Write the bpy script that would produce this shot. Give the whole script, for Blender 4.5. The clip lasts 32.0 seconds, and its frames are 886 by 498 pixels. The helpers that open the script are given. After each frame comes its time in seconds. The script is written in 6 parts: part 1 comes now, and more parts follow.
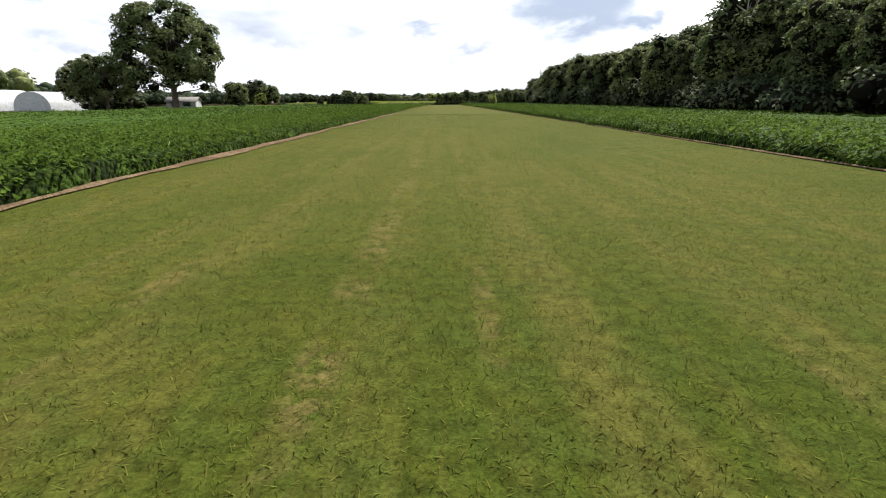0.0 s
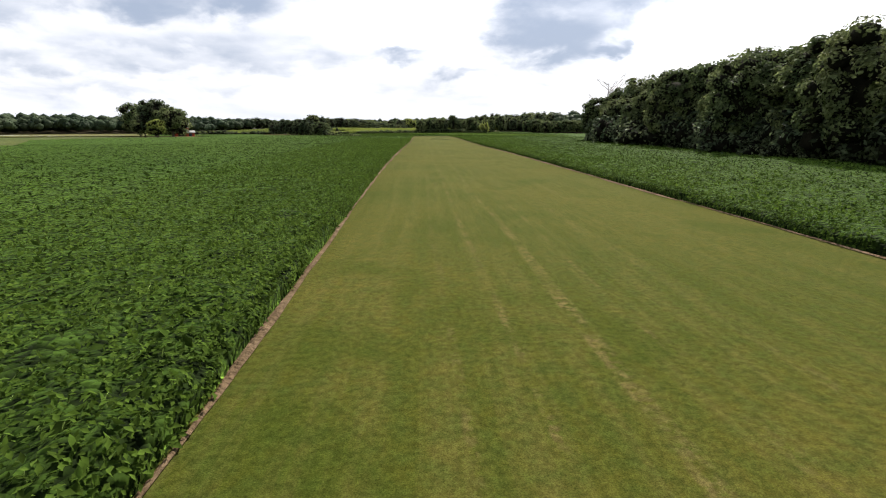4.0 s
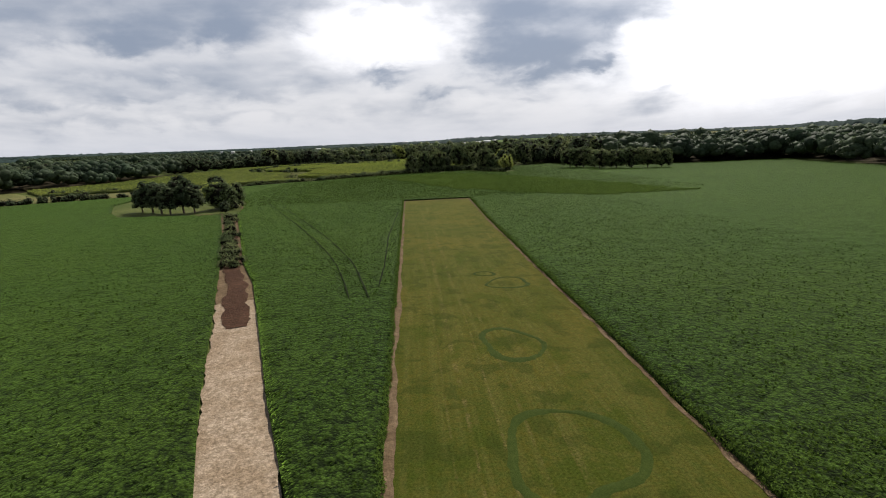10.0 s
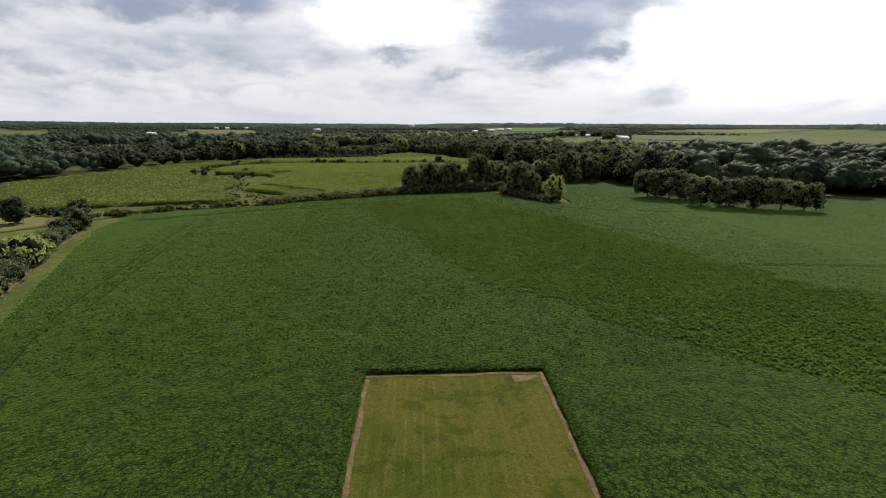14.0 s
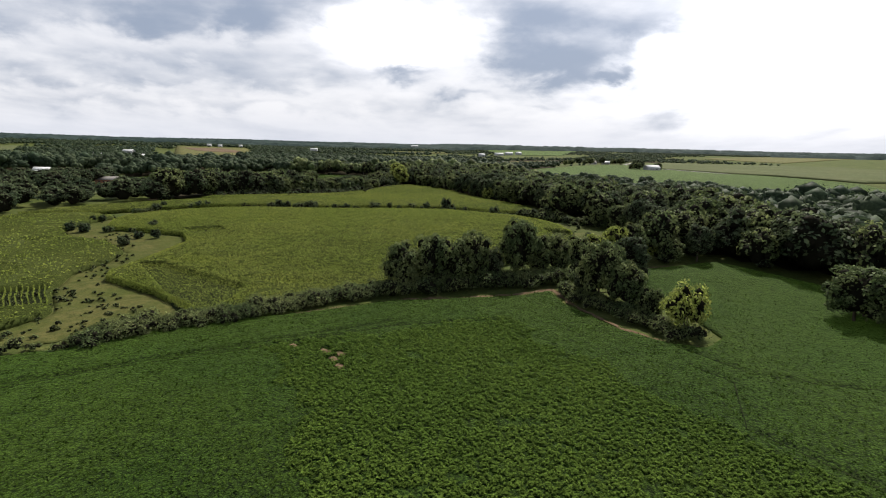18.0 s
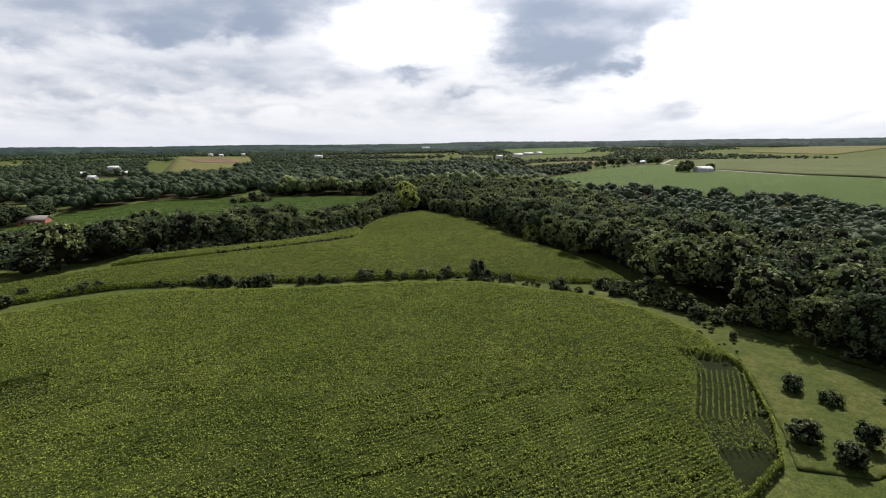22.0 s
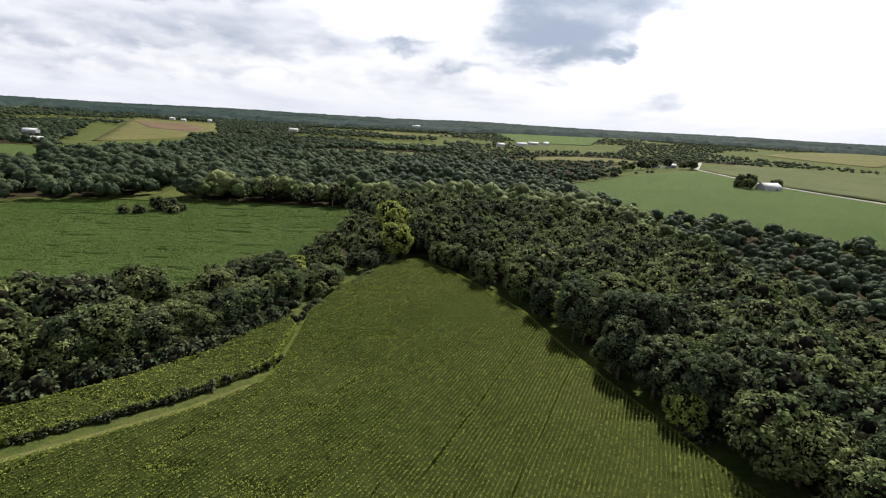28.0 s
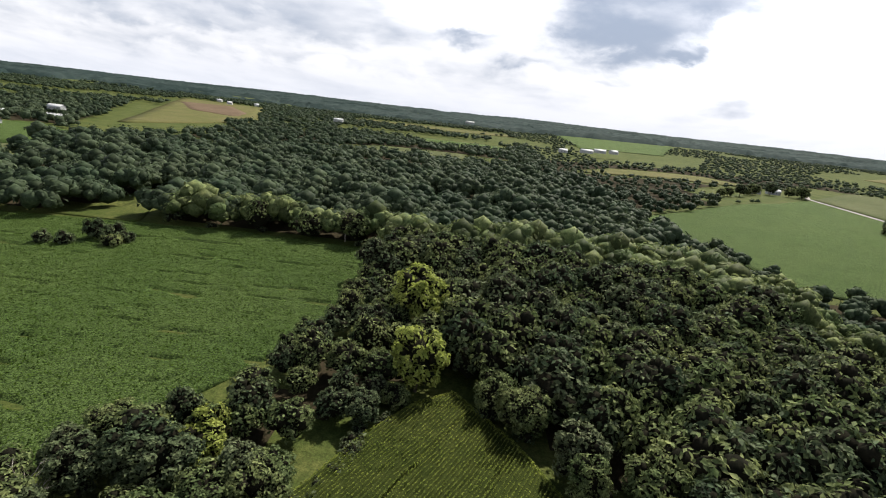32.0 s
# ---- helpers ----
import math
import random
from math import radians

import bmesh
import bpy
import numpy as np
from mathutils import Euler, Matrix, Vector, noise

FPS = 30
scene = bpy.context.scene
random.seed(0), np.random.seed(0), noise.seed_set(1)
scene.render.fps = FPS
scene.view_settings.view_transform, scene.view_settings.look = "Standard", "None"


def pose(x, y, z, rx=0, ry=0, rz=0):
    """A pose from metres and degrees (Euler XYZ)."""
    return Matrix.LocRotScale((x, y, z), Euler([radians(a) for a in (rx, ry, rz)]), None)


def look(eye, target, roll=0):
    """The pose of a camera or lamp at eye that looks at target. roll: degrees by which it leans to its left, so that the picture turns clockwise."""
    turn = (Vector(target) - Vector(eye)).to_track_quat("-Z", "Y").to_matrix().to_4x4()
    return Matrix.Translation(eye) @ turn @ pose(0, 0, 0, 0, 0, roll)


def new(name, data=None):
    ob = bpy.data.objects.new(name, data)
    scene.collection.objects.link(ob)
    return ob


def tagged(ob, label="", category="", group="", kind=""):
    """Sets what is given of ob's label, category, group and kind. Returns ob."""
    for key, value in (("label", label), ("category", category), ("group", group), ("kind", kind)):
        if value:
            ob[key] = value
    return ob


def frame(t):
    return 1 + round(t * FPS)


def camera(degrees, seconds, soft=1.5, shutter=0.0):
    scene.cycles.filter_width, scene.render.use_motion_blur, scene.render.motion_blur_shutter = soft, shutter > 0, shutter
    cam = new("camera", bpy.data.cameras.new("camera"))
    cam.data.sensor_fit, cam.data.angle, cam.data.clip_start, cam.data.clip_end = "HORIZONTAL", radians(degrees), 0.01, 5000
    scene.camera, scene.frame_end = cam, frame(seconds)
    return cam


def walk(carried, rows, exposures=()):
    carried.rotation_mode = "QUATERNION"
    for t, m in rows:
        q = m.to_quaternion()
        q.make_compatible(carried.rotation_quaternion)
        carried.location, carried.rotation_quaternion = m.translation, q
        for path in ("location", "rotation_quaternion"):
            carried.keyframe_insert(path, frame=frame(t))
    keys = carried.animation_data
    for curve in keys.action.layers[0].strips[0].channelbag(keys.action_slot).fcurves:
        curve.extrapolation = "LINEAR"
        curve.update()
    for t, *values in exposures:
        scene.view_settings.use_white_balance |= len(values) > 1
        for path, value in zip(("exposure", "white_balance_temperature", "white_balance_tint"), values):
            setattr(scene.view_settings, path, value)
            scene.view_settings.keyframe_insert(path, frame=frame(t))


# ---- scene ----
cam = camera(83.60, 32.0, soft=1.1, shutter=0.0)
# seconds, metres, degrees
PATH = [
    (0, -3.05, -105.94, 1.69, 73.45, 0.29, -0.06),
    (0.5, -3.38, -94.18, 1.63, 73.40, 0.74, 0.21),
    (1, -4.00, -82.34, 1.74, 73.93, 1.09, 0.23),
    (1.5, -4.43, -70.36, 1.62, 75.00, 1.04, -0.01),
    (2, -4.67, -57.98, 2.01, 76.02, 0.83, -0.49),
    (2.5, -4.99, -45.60, 2.65, 76.74, 0.74, -1.20),
    (3, -5.65, -33.77, 3.07, 77.00, 0.56, -1.80),
    (3.5, -6.90, -22.03, 3.51, 76.66, 0.08, -2.24),
    (5.5, -7.98, 35.15, 6.95, 74.84, 0.20, -4.02),
    (6, -8.18, 46.41, 7.65, 74.78, -0.48, -4.45),
    (6.5, -8.51, 57.71, 8.62, 75.18, -0.38, -4.76),
    (7, -8.62, 69.09, 9.40, 75.68, -0.64, -4.82),
    (7.5, -8.72, 81.01, 10.27, 76.32, -0.88, -4.87),
    (8, -8.70, 93.10, 11.36, 76.88, -0.58, -4.74),
    (8.5, -8.65, 104.89, 12.46, 77.28, 0.34, -4.40),
    (9, -8.61, 117.76, 13.57, 77.70, 1.08, -4.06),
    (9.5, -8.45, 130.14, 14.72, 77.89, 2.11, -3.89),
    (10, -8.23, 142.62, 15.59, 78.07, 2.33, -3.98),
    (10.5, -7.83, 156.14, 16.84, 77.99, 2.08, -4.32),
    (11, -7.40, 169.22, 18.13, 77.83, 2.05, -4.90),
    (11.5, -7.08, 182.38, 19.32, 77.77, 1.94, -5.35),
    (12, -6.71, 195.45, 20.64, 77.68, 1.87, -5.43),
    (12.5, -6.18, 208.94, 21.75, 77.59, 1.44, -5.26),
    (13, -5.76, 221.84, 22.89, 77.44, 0.01, -4.79),
    (13.5, -4.89, 234.36, 24.74, 76.75, -0.44, -4.00),
    (14, -4.41, 247.37, 26.53, 76.12, -0.27, -3.11),
    (14.5, -4.07, 261.18, 27.91, 75.61, 0.48, -2.31),
    (16.5, -2.89, 310.87, 29.34, 77.14, 1.77, -1.46),
    (17, -2.72, 323.58, 30.45, 77.42, 1.02, -1.88),
    (17.5, -2.44, 336.64, 31.65, 77.89, -0.17, -2.32),
    (18, -2.36, 349.61, 32.80, 78.27, -1.38, -2.68),
    (18.5, -2.31, 362.28, 34.01, 78.56, -2.60, -2.68),
    (19, -2.34, 375.02, 35.47, 78.30, -3.50, -2.39),
    (19.5, -2.31, 387.40, 37.13, 77.69, -3.84, -1.82),
    (20, -2.41, 399.82, 38.58, 77.52, -2.53, -1.22),
    (20.5, -2.43, 411.80, 40.02, 77.54, -0.81, -0.80),
    (21, -2.57, 423.84, 41.23, 77.51, 0.27, -0.77),
    (21.5, -2.75, 435.73, 42.52, 77.72, 0.63, -1.11),
    (22, -2.90, 447.14, 43.81, 77.99, 0.61, -1.41),
    (22.5, -2.90, 458.89, 45.11, 77.96, -0.03, -1.25),
    (23, -2.99, 470.73, 46.49, 77.66, -0.94, -0.88),
    (23.5, -3.24, 482.76, 47.90, 77.07, -1.25, -0.56),
    (24, -3.48, 494.78, 49.00, 76.61, -0.84, -0.51),
    (24.5, -3.55, 506.41, 50.31, 76.09, -0.55, -0.77),
    (25, -3.78, 518.04, 51.42, 75.69, -0.41, -1.28),
    (25.5, -4.08, 530.02, 52.42, 75.66, -0.49, -2.00),
    (27.5, -10.49, 575.43, 53.95, 75.71, -4.16, -3.20),
    (28, -10.78, 587.38, 54.77, 75.39, -3.20, -2.66),
    (28.5, -11.11, 599.24, 55.50, 75.61, -2.39, -2.13),
    (29, -11.39, 610.88, 56.38, 75.91, -1.80, -1.80),
    (29.5, -11.60, 622.51, 57.28, 75.84, 0.46, -1.15),
    (30, -11.79, 634.33, 58.34, 75.57, 4.25, -0.32),
    (30.5, -11.54, 646.21, 59.13, 75.38, 6.97, 0.39),
    (31, -11.65, 658.47, 59.73, 74.94, 5.38, 1.00),
    (31.5, -11.75, 670.74, 60.14, 74.51, 0.45, 1.84),
    (32, -12.35, 683.10, 60.62, 74.20, -6.29, 3.42),
]
walk(cam, [(t, pose(*p)) for t, *p in PATH], [(0, 0.98), (3, 0.80), (6, 0.64), (9, 0.16), (11.5, 0.14), (14, 0.30), (18, 0.42), (23, 0.46), (25, 0.56), (28, 0.56), (32, 0.60)])

# ---------------------------------------------------------------- light
SUN_AZ, SUN_EL = 26.0, 49.0          # degrees to the right of +y, and above the horizon
sun_dir = Vector((math.sin(radians(SUN_AZ)) * math.cos(radians(SUN_EL)), math.cos(radians(SUN_AZ)) * math.cos(radians(SUN_EL)), math.sin(radians(SUN_EL))))
sun = new("sun", bpy.data.lights.new("sun", "SUN"))
sun.data.energy, sun.data.angle, sun.data.color = 5.0, radians(1.5), (1.0, 0.95, 0.86)
sun.matrix_world = look(tuple(sun_dir * 500), (0, 0, 0))


class Nodes:
    """A short way to write node trees."""

    def __init__(self, tree):
        self.tree = tree
        tree.nodes.clear()

    def add(self, kind, **values):
        n = self.tree.nodes.new(kind)
        for key, value in values.items():
            if key.startswith("in_"):
                n.inputs[key[3:].replace("_", " ")].default_value = value
            elif key == "op":
                n.operation = value
            elif key == "mode":
                n.blend_type = value
        return n

    def link(self, a, b):
        self.tree.links.new(a, b)

    def math(self, op, a, b=None, c=None, clamp=False):
        n = self.tree.nodes.new("ShaderNodeMath")
        n.operation, n.use_clamp = op, clamp
        for k, v in enumerate((a, b, c)):
            if v is None:
                continue
            if isinstance(v, (int, float)):
                n.inputs[k].default_value = v
            else:
                self.link(v, n.inputs[k])
        return n.outputs[0]

    def step(self, value, lo, hi, a=0.0, b=1.0):
        n = self.tree.nodes.new("ShaderNodeMapRange")
        n.interpolation_type = "SMOOTHSTEP"
        self.link(value, n.inputs[0])
        for k, v in zip((1, 2, 3, 4), (lo, hi, a, b)):
            n.inputs[k].default_value = v
        return n.outputs[0]

    def mix(self, fac, a, b, mode="MIX"):
        n = self.tree.nodes.new("ShaderNodeMix")
        n.data_type, n.blend_type = "RGBA", mode
        for k, v in ((0, fac), (6, a), (7, b)):
            if isinstance(v, (int, float)):
                n.inputs[k].default_value = v
            elif isinstance(v, tuple):
                n.inputs[k].default_value = (*v[:3], 1.0)
            else:
                self.link(v, n.inputs[k])
        return n.outputs[2]

    def noise(self, where, scale, detail=3.0, rough=0.55, warp=0.0):
        n = self.tree.nodes.new("ShaderNodeTexNoise")
        n.inputs["Scale"].default_value, n.inputs["Detail"].default_value = scale, detail
        n.inputs["Roughness"].default_value, n.inputs["Distortion"].default_value = rough, warp
        if where is not None:
            self.link(where, n.inputs["Vector"])
        return n.outputs[0]


world = bpy.data.worlds.new("sky")
scene.world = world
world.use_nodes = True
w = Nodes(world.node_tree)
sky = w.add("ShaderNodeTexSky")
sky.sky_type, sky.sun_disc = "NISHITA", False
sky.sun_elevation, sky.sun_rotation = radians(SUN_EL), radians(SUN_AZ)
sky.air_density, sky.dust_density = 1.2, 2.0
where = w.add("ShaderNodeTexCoord").outputs["Generated"]
parts_ = w.add("ShaderNodeSeparateXYZ")
w.link(where, parts_.inputs[0])
dx, dy, dz = parts_.outputs
# cloud lumps, by slope sideways (x over y) and slope up; wider than high
ahead = w.math("MAXIMUM", w.math("ABSOLUTE", dy), 0.05)
su, sv = w.math("DIVIDE", dx, ahead), w.math("DIVIDE", dz, ahead)
lay = w.add("ShaderNodeCombineXYZ")
far_off = w.math("DIVIDE", 3.0, w.math("ADD", w.math("MAXIMUM", sv, 0.0), 0.20))
w.link(w.math("MULTIPLY", su, far_off), lay.inputs[0])
w.link(far_off, lay.inputs[1])
w.link(w.math("MULTIPLY", dy, 1.5), lay.inputs[2])
big = w.noise(lay.outputs[0], 0.42, 6.0, 0.5, 0.25)
fine = w.noise(lay.outputs[0], 1.3, 7.0, 0.55, 0.2)
streak = w.add("ShaderNodeCombineXYZ")
w.link(w.math("MULTIPLY", su, 2.0), streak.inputs[0])
w.link(w.math("MULTIPLY", sv, 17.0), streak.inputs[1])
bars = w.noise(streak.outputs[0], 1.4, 6.0, 0.5, 0.25)
puff = w.add("ShaderNodeCombineXYZ")
w.link(su, puff.inputs[0])
w.link(w.math("MULTIPLY", sv, 1.9), puff.inputs[1])
curl = w.noise(puff.outputs[0], 6.5, 8.0, 0.55, 0.15)
knob = w.noise(puff.outputs[0], 9.0, 7.0, 0.55, 0.3)
flat_sv = sv
su = w.math("ADD", su, w.math("MULTIPLY", w.math("SUBTRACT", curl, 0.5), 0.26))
sv = w.math("ADD", sv, w.math("MULTIPLY", w.math("SUBTRACT", knob, 0.5), 0.12))


def blob(u, v, a, b, amount):
    p = w.math("POWER", w.math("DIVIDE", w.math("SUBTRACT", su, u), a), 2.0)
    q = w.math("POWER", w.math("DIVIDE", w.math("SUBTRACT", sv, v), b), 2.0)
    return w.math("MULTIPLY", w.math("EXPONENT", w.math("MULTIPLY", w.math("ADD", p, q), -1.0)), amount)


grey = None
for row in ((0.17, 0.150, 0.075, 0.038, 0.85), (0.30, 0.148, 0.085, 0.040, 1.0), (0.24, 0.225, 0.15, 0.055, 0.62), (0.43, 0.235, 0.13, 0.060, 0.50), (0.385, 0.148, 0.020, 0.010, 0.50), (-0.33, 0.215, 0.060, 0.032, 0.70), (-0.52, 0.215, 0.110, 0.026, 0.60),
            (-0.035, 0.135, 0.065, 0.018, 0.80), (0.075, 0.092, 0.050, 0.013, 0.60), (-0.19, 0.128, 0.050, 0.022, 0.42), (-0.30, 0.125, 0.060, 0.022, 0.35), (-0.80, 0.20, 0.090, 0.026, 0.65), (-0.62, 0.110, 0.30, 0.016, 0.36), (-0.45, 0.150, 0.25, 0.018, 0.30), (-0.40, 0.070, 0.40, 0.012, 0.28),
            (0.50, 0.062, 0.060, 0.028, 0.46), (0.54, 0.085, 0.030, 0.010, 0.30), (-0.16, 0.27, 0.50, 0.060, 0.34), (-0.60, 0.26, 0.40, 0.060, 0.30), (0.22, 0.085, 0.03, 0.008, 0.30), (-0.04, 0.205, 0.105, 0.042, -1.2), (0.70, 0.17, 0.26, 0.085, -1.2)):
    one = blob(*row)
    grey = one if grey is None else w.math("ADD", grey, one)
lumpy = w.step(curl, 0.30, 0.70)
veil = w.math("ADD", w.math("MULTIPLY", w.step(big, 0.32, 0.68), 0.30), w.math("MULTIPLY", w.step(bars, 0.34, 0.66), 0.16))
ragged = w.math("ADD", w.math("MULTIPLY", w.math("SUBTRACT", knob, 0.5), 0.55), w.math("MULTIPLY", w.math("SUBTRACT", fine, 0.5), 0.45))
grey = w.math("ADD", w.math("MULTIPLY", grey, w.math("ADD", 0.70, w.math("MULTIPLY", lumpy, 0.5))), w.math("ADD", veil, ragged))
grey = w.step(grey, -0.04, 1.16)
opening = w.math("ADD", blob(-0.04, 0.205, 0.11, 0.050, 0.55), blob(0.72, 0.17, 0.30, 0.11, 0.7))
toward = w.math("ADD", w.math("ADD", w.math("MULTIPLY", dx, sun_dir.x), w.math("MULTIPLY", dy, sun_dir.y)), w.math("MULTIPLY", dz, sun_dir.z))
glow = w.math("POWER", w.math("MAXIMUM", toward, 0.0), 9.0)
bright = w.math("ADD", w.math("ADD", 0.74, opening), w.math("MULTIPLY", glow, 0.9))
shade_ = w.math("ADD", 0.32, w.math("MULTIPLY", glow, 0.22))
lit_c = w.add("ShaderNodeVectorMath", op="SCALE")
lit_c.inputs[0].default_value = (0.985, 0.985, 1.03)
w.link(bright, lit_c.inputs["Scale"])
dark_c = w.add("ShaderNodeVectorMath", op="SCALE")
dark_c.inputs[0].default_value = (0.82, 0.97, 1.27)
w.link(shade_, dark_c.inputs["Scale"])
clouds = w.mix(grey, lit_c.outputs[0], dark_c.outputs[0])
haze = w.add("ShaderNodeVectorMath", op="SCALE")
haze.inputs[0].default_value = (0.58, 0.61, 0.69)
w.link(w.math("ADD", 1.0, w.math("MULTIPLY", glow, 0.8)), haze.inputs["Scale"])
clouds = w.mix(w.step(flat_sv, 0.0, 0.085, 0.60, 0.0), clouds, haze.outputs[0])
clear = w.add("ShaderNodeVectorMath", op="SCALE", in_Scale=0.06)
w.link(sky.outputs[0], clear.inputs[0])
seen = w.mix(w.step(dz, 0.30, 0.58, 0.92, 0.10), clear.outputs[0], clouds)
back = w.add("ShaderNodeBackground", in_Strength=1.0)
w.link(seen, back.inputs["Color"])
w.link(back.outputs[0], w.add("ShaderNodeOutputWorld").inputs["Surface"])

# ---------------------------------------------------------------- materials


def material(name, colours, scales=(0.08, 1.3), grain=8.0, rough=0.85, bump=0.3, bump_scale=6.0, random_by="", spread=0.25, thin=0.0, gloss=0.03, fuzz=None):
    """Three colours, mixed by broad and by middling noise, a fine grain, relief, and a spread of brightness by object or by island."""
    m = bpy.data.materials.new(name)
    m.use_nodes = True
    n = Nodes(m.node_tree)
    at = n.add("ShaderNodeNewGeometry")
    spot = at.outputs["Position"]
    broad = n.step(n.noise(spot, scales[0], 3.0), 0.35, 0.65)
    middle = n.step(n.noise(spot, scales[1], 3.0), 0.32, 0.68)
    c = n.mix(broad, colours[0], colours[1])
    c = n.mix(n.math("MULTIPLY", middle, 0.6), c, colours[2])
    small = n.step(n.noise(spot, grain, 2.0), 0.25, 0.75, 0.72, 1.28)
    if random_by:
        r = at.outputs["Random Per Island"] if random_by == "island" else n.add("ShaderNodeObjectInfo").outputs["Random"]
        small = n.math("MULTIPLY", small, n.step(r, 0.0, 1.0, 1.0 - spread, 1.0 + spread))
    tone = n.add("ShaderNodeVectorMath", op="SCALE")
    n.link(c, tone.inputs[0])
    n.link(small, tone.inputs["Scale"])
    b = n.add("ShaderNodeBsdfPrincipled", in_Roughness=rough)
    b.inputs["Specular IOR Level"].default_value = gloss
    n.link(tone.outputs[0], b.inputs["Base Color"])
    if fuzz:
        b.inputs["Sheen Weight"].default_value, b.inputs["Sheen Roughness"].default_value = fuzz[0], 0.3
        b.inputs["Sheen Tint"].default_value = (*fuzz[1:], 1.0)
    if bump:
        relief = n.add("ShaderNodeBump", in_Strength=bump, in_Distance=0.15)
        n.link(n.noise(spot, bump_scale, 3.0), relief.inputs["Height"])
        n.link(relief.outputs[0], b.inputs["Normal"])
    shader = b.outputs[0]
    if thin:
        t = n.add("ShaderNodeBsdfTranslucent")
        n.link(tone.outputs[0], t.inputs["Color"])
        both = n.add("ShaderNodeMixShader", in_Fac=thin)
        n.link(shader, both.inputs[1])
        n.link(t.outputs[0], both.inputs[2])
        shader = both.outputs[0]
    n.link(shader, n.add("ShaderNodeOutputMaterial").inputs["Surface"])
    return m


def canopy_material(name, leaf, leaf2, gap, cell, fuzz, bump=0.8):
    """A closed crop seen from above: leaf patches of about a cell's size, lighter and darker ones, the shade between
    them painted as dark gaps.
    """
    m = bpy.data.materials.new(name)
    m.use_nodes = True
    n = Nodes(m.node_tree)
    spot = n.add("ShaderNodeNewGeometry").outputs["Position"]
    cells = n.add("ShaderNodeTexVoronoi", in_Scale=1.0 / cell)
    n.link(spot, cells.inputs["Vector"])
    small = n.add("ShaderNodeTexVoronoi", in_Scale=2.7 / cell)
    n.link(spot, small.inputs["Vector"])
    broad = n.step(n.noise(spot, 0.03, 3.0), 0.36, 0.64)
    middle = n.step(n.noise(spot, 0.55, 4.0, 0.6), 0.30, 0.70, 0.78, 1.22)
    c = n.mix(broad, leaf, leaf2)
    tint = n.add("ShaderNodeSeparateXYZ")
    n.link(small.outputs["Color"], tint.inputs[0])
    tone = n.add("ShaderNodeVectorMath", op="SCALE")
    n.link(c, tone.inputs[0])
    n.link(n.math("MULTIPLY", middle, n.step(tint.outputs[0], 0.0, 1.0, 0.62, 1.38)), tone.inputs["Scale"])
    # paint the shade between leaf patches as near-black gap colour
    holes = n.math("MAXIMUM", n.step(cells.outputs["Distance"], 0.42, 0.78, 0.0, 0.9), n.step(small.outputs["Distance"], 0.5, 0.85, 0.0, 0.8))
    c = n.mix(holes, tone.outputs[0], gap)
    b = n.add("ShaderNodeBsdfPrincipled", in_Roughness=0.8)
    b.inputs["Specular IOR Level"].default_value = 0.03
    b.inputs["Sheen Weight"].default_value, b.inputs["Sheen Roughness"].default_value = fuzz[0], 0.3
    b.inputs["Sheen Tint"].default_value = (*fuzz[1:], 1.0)
    n.link(c, b.inputs["Base Color"])
    relief = n.add("ShaderNodeBump", in_Strength=bump, in_Distance=0.25)
    n.link(n.math("SUBTRACT", 1.0, n.math("ADD", n.math("MULTIPLY", cells.outputs["Distance"], 0.6), n.math("MULTIPLY", small.outputs["Distance"], 0.4))), relief.inputs["Height"])
    n.link(relief.outputs[0], b.inputs["Normal"])
    n.link(b.outputs[0], n.add("ShaderNodeOutputMaterial").inputs["Surface"])
    return m


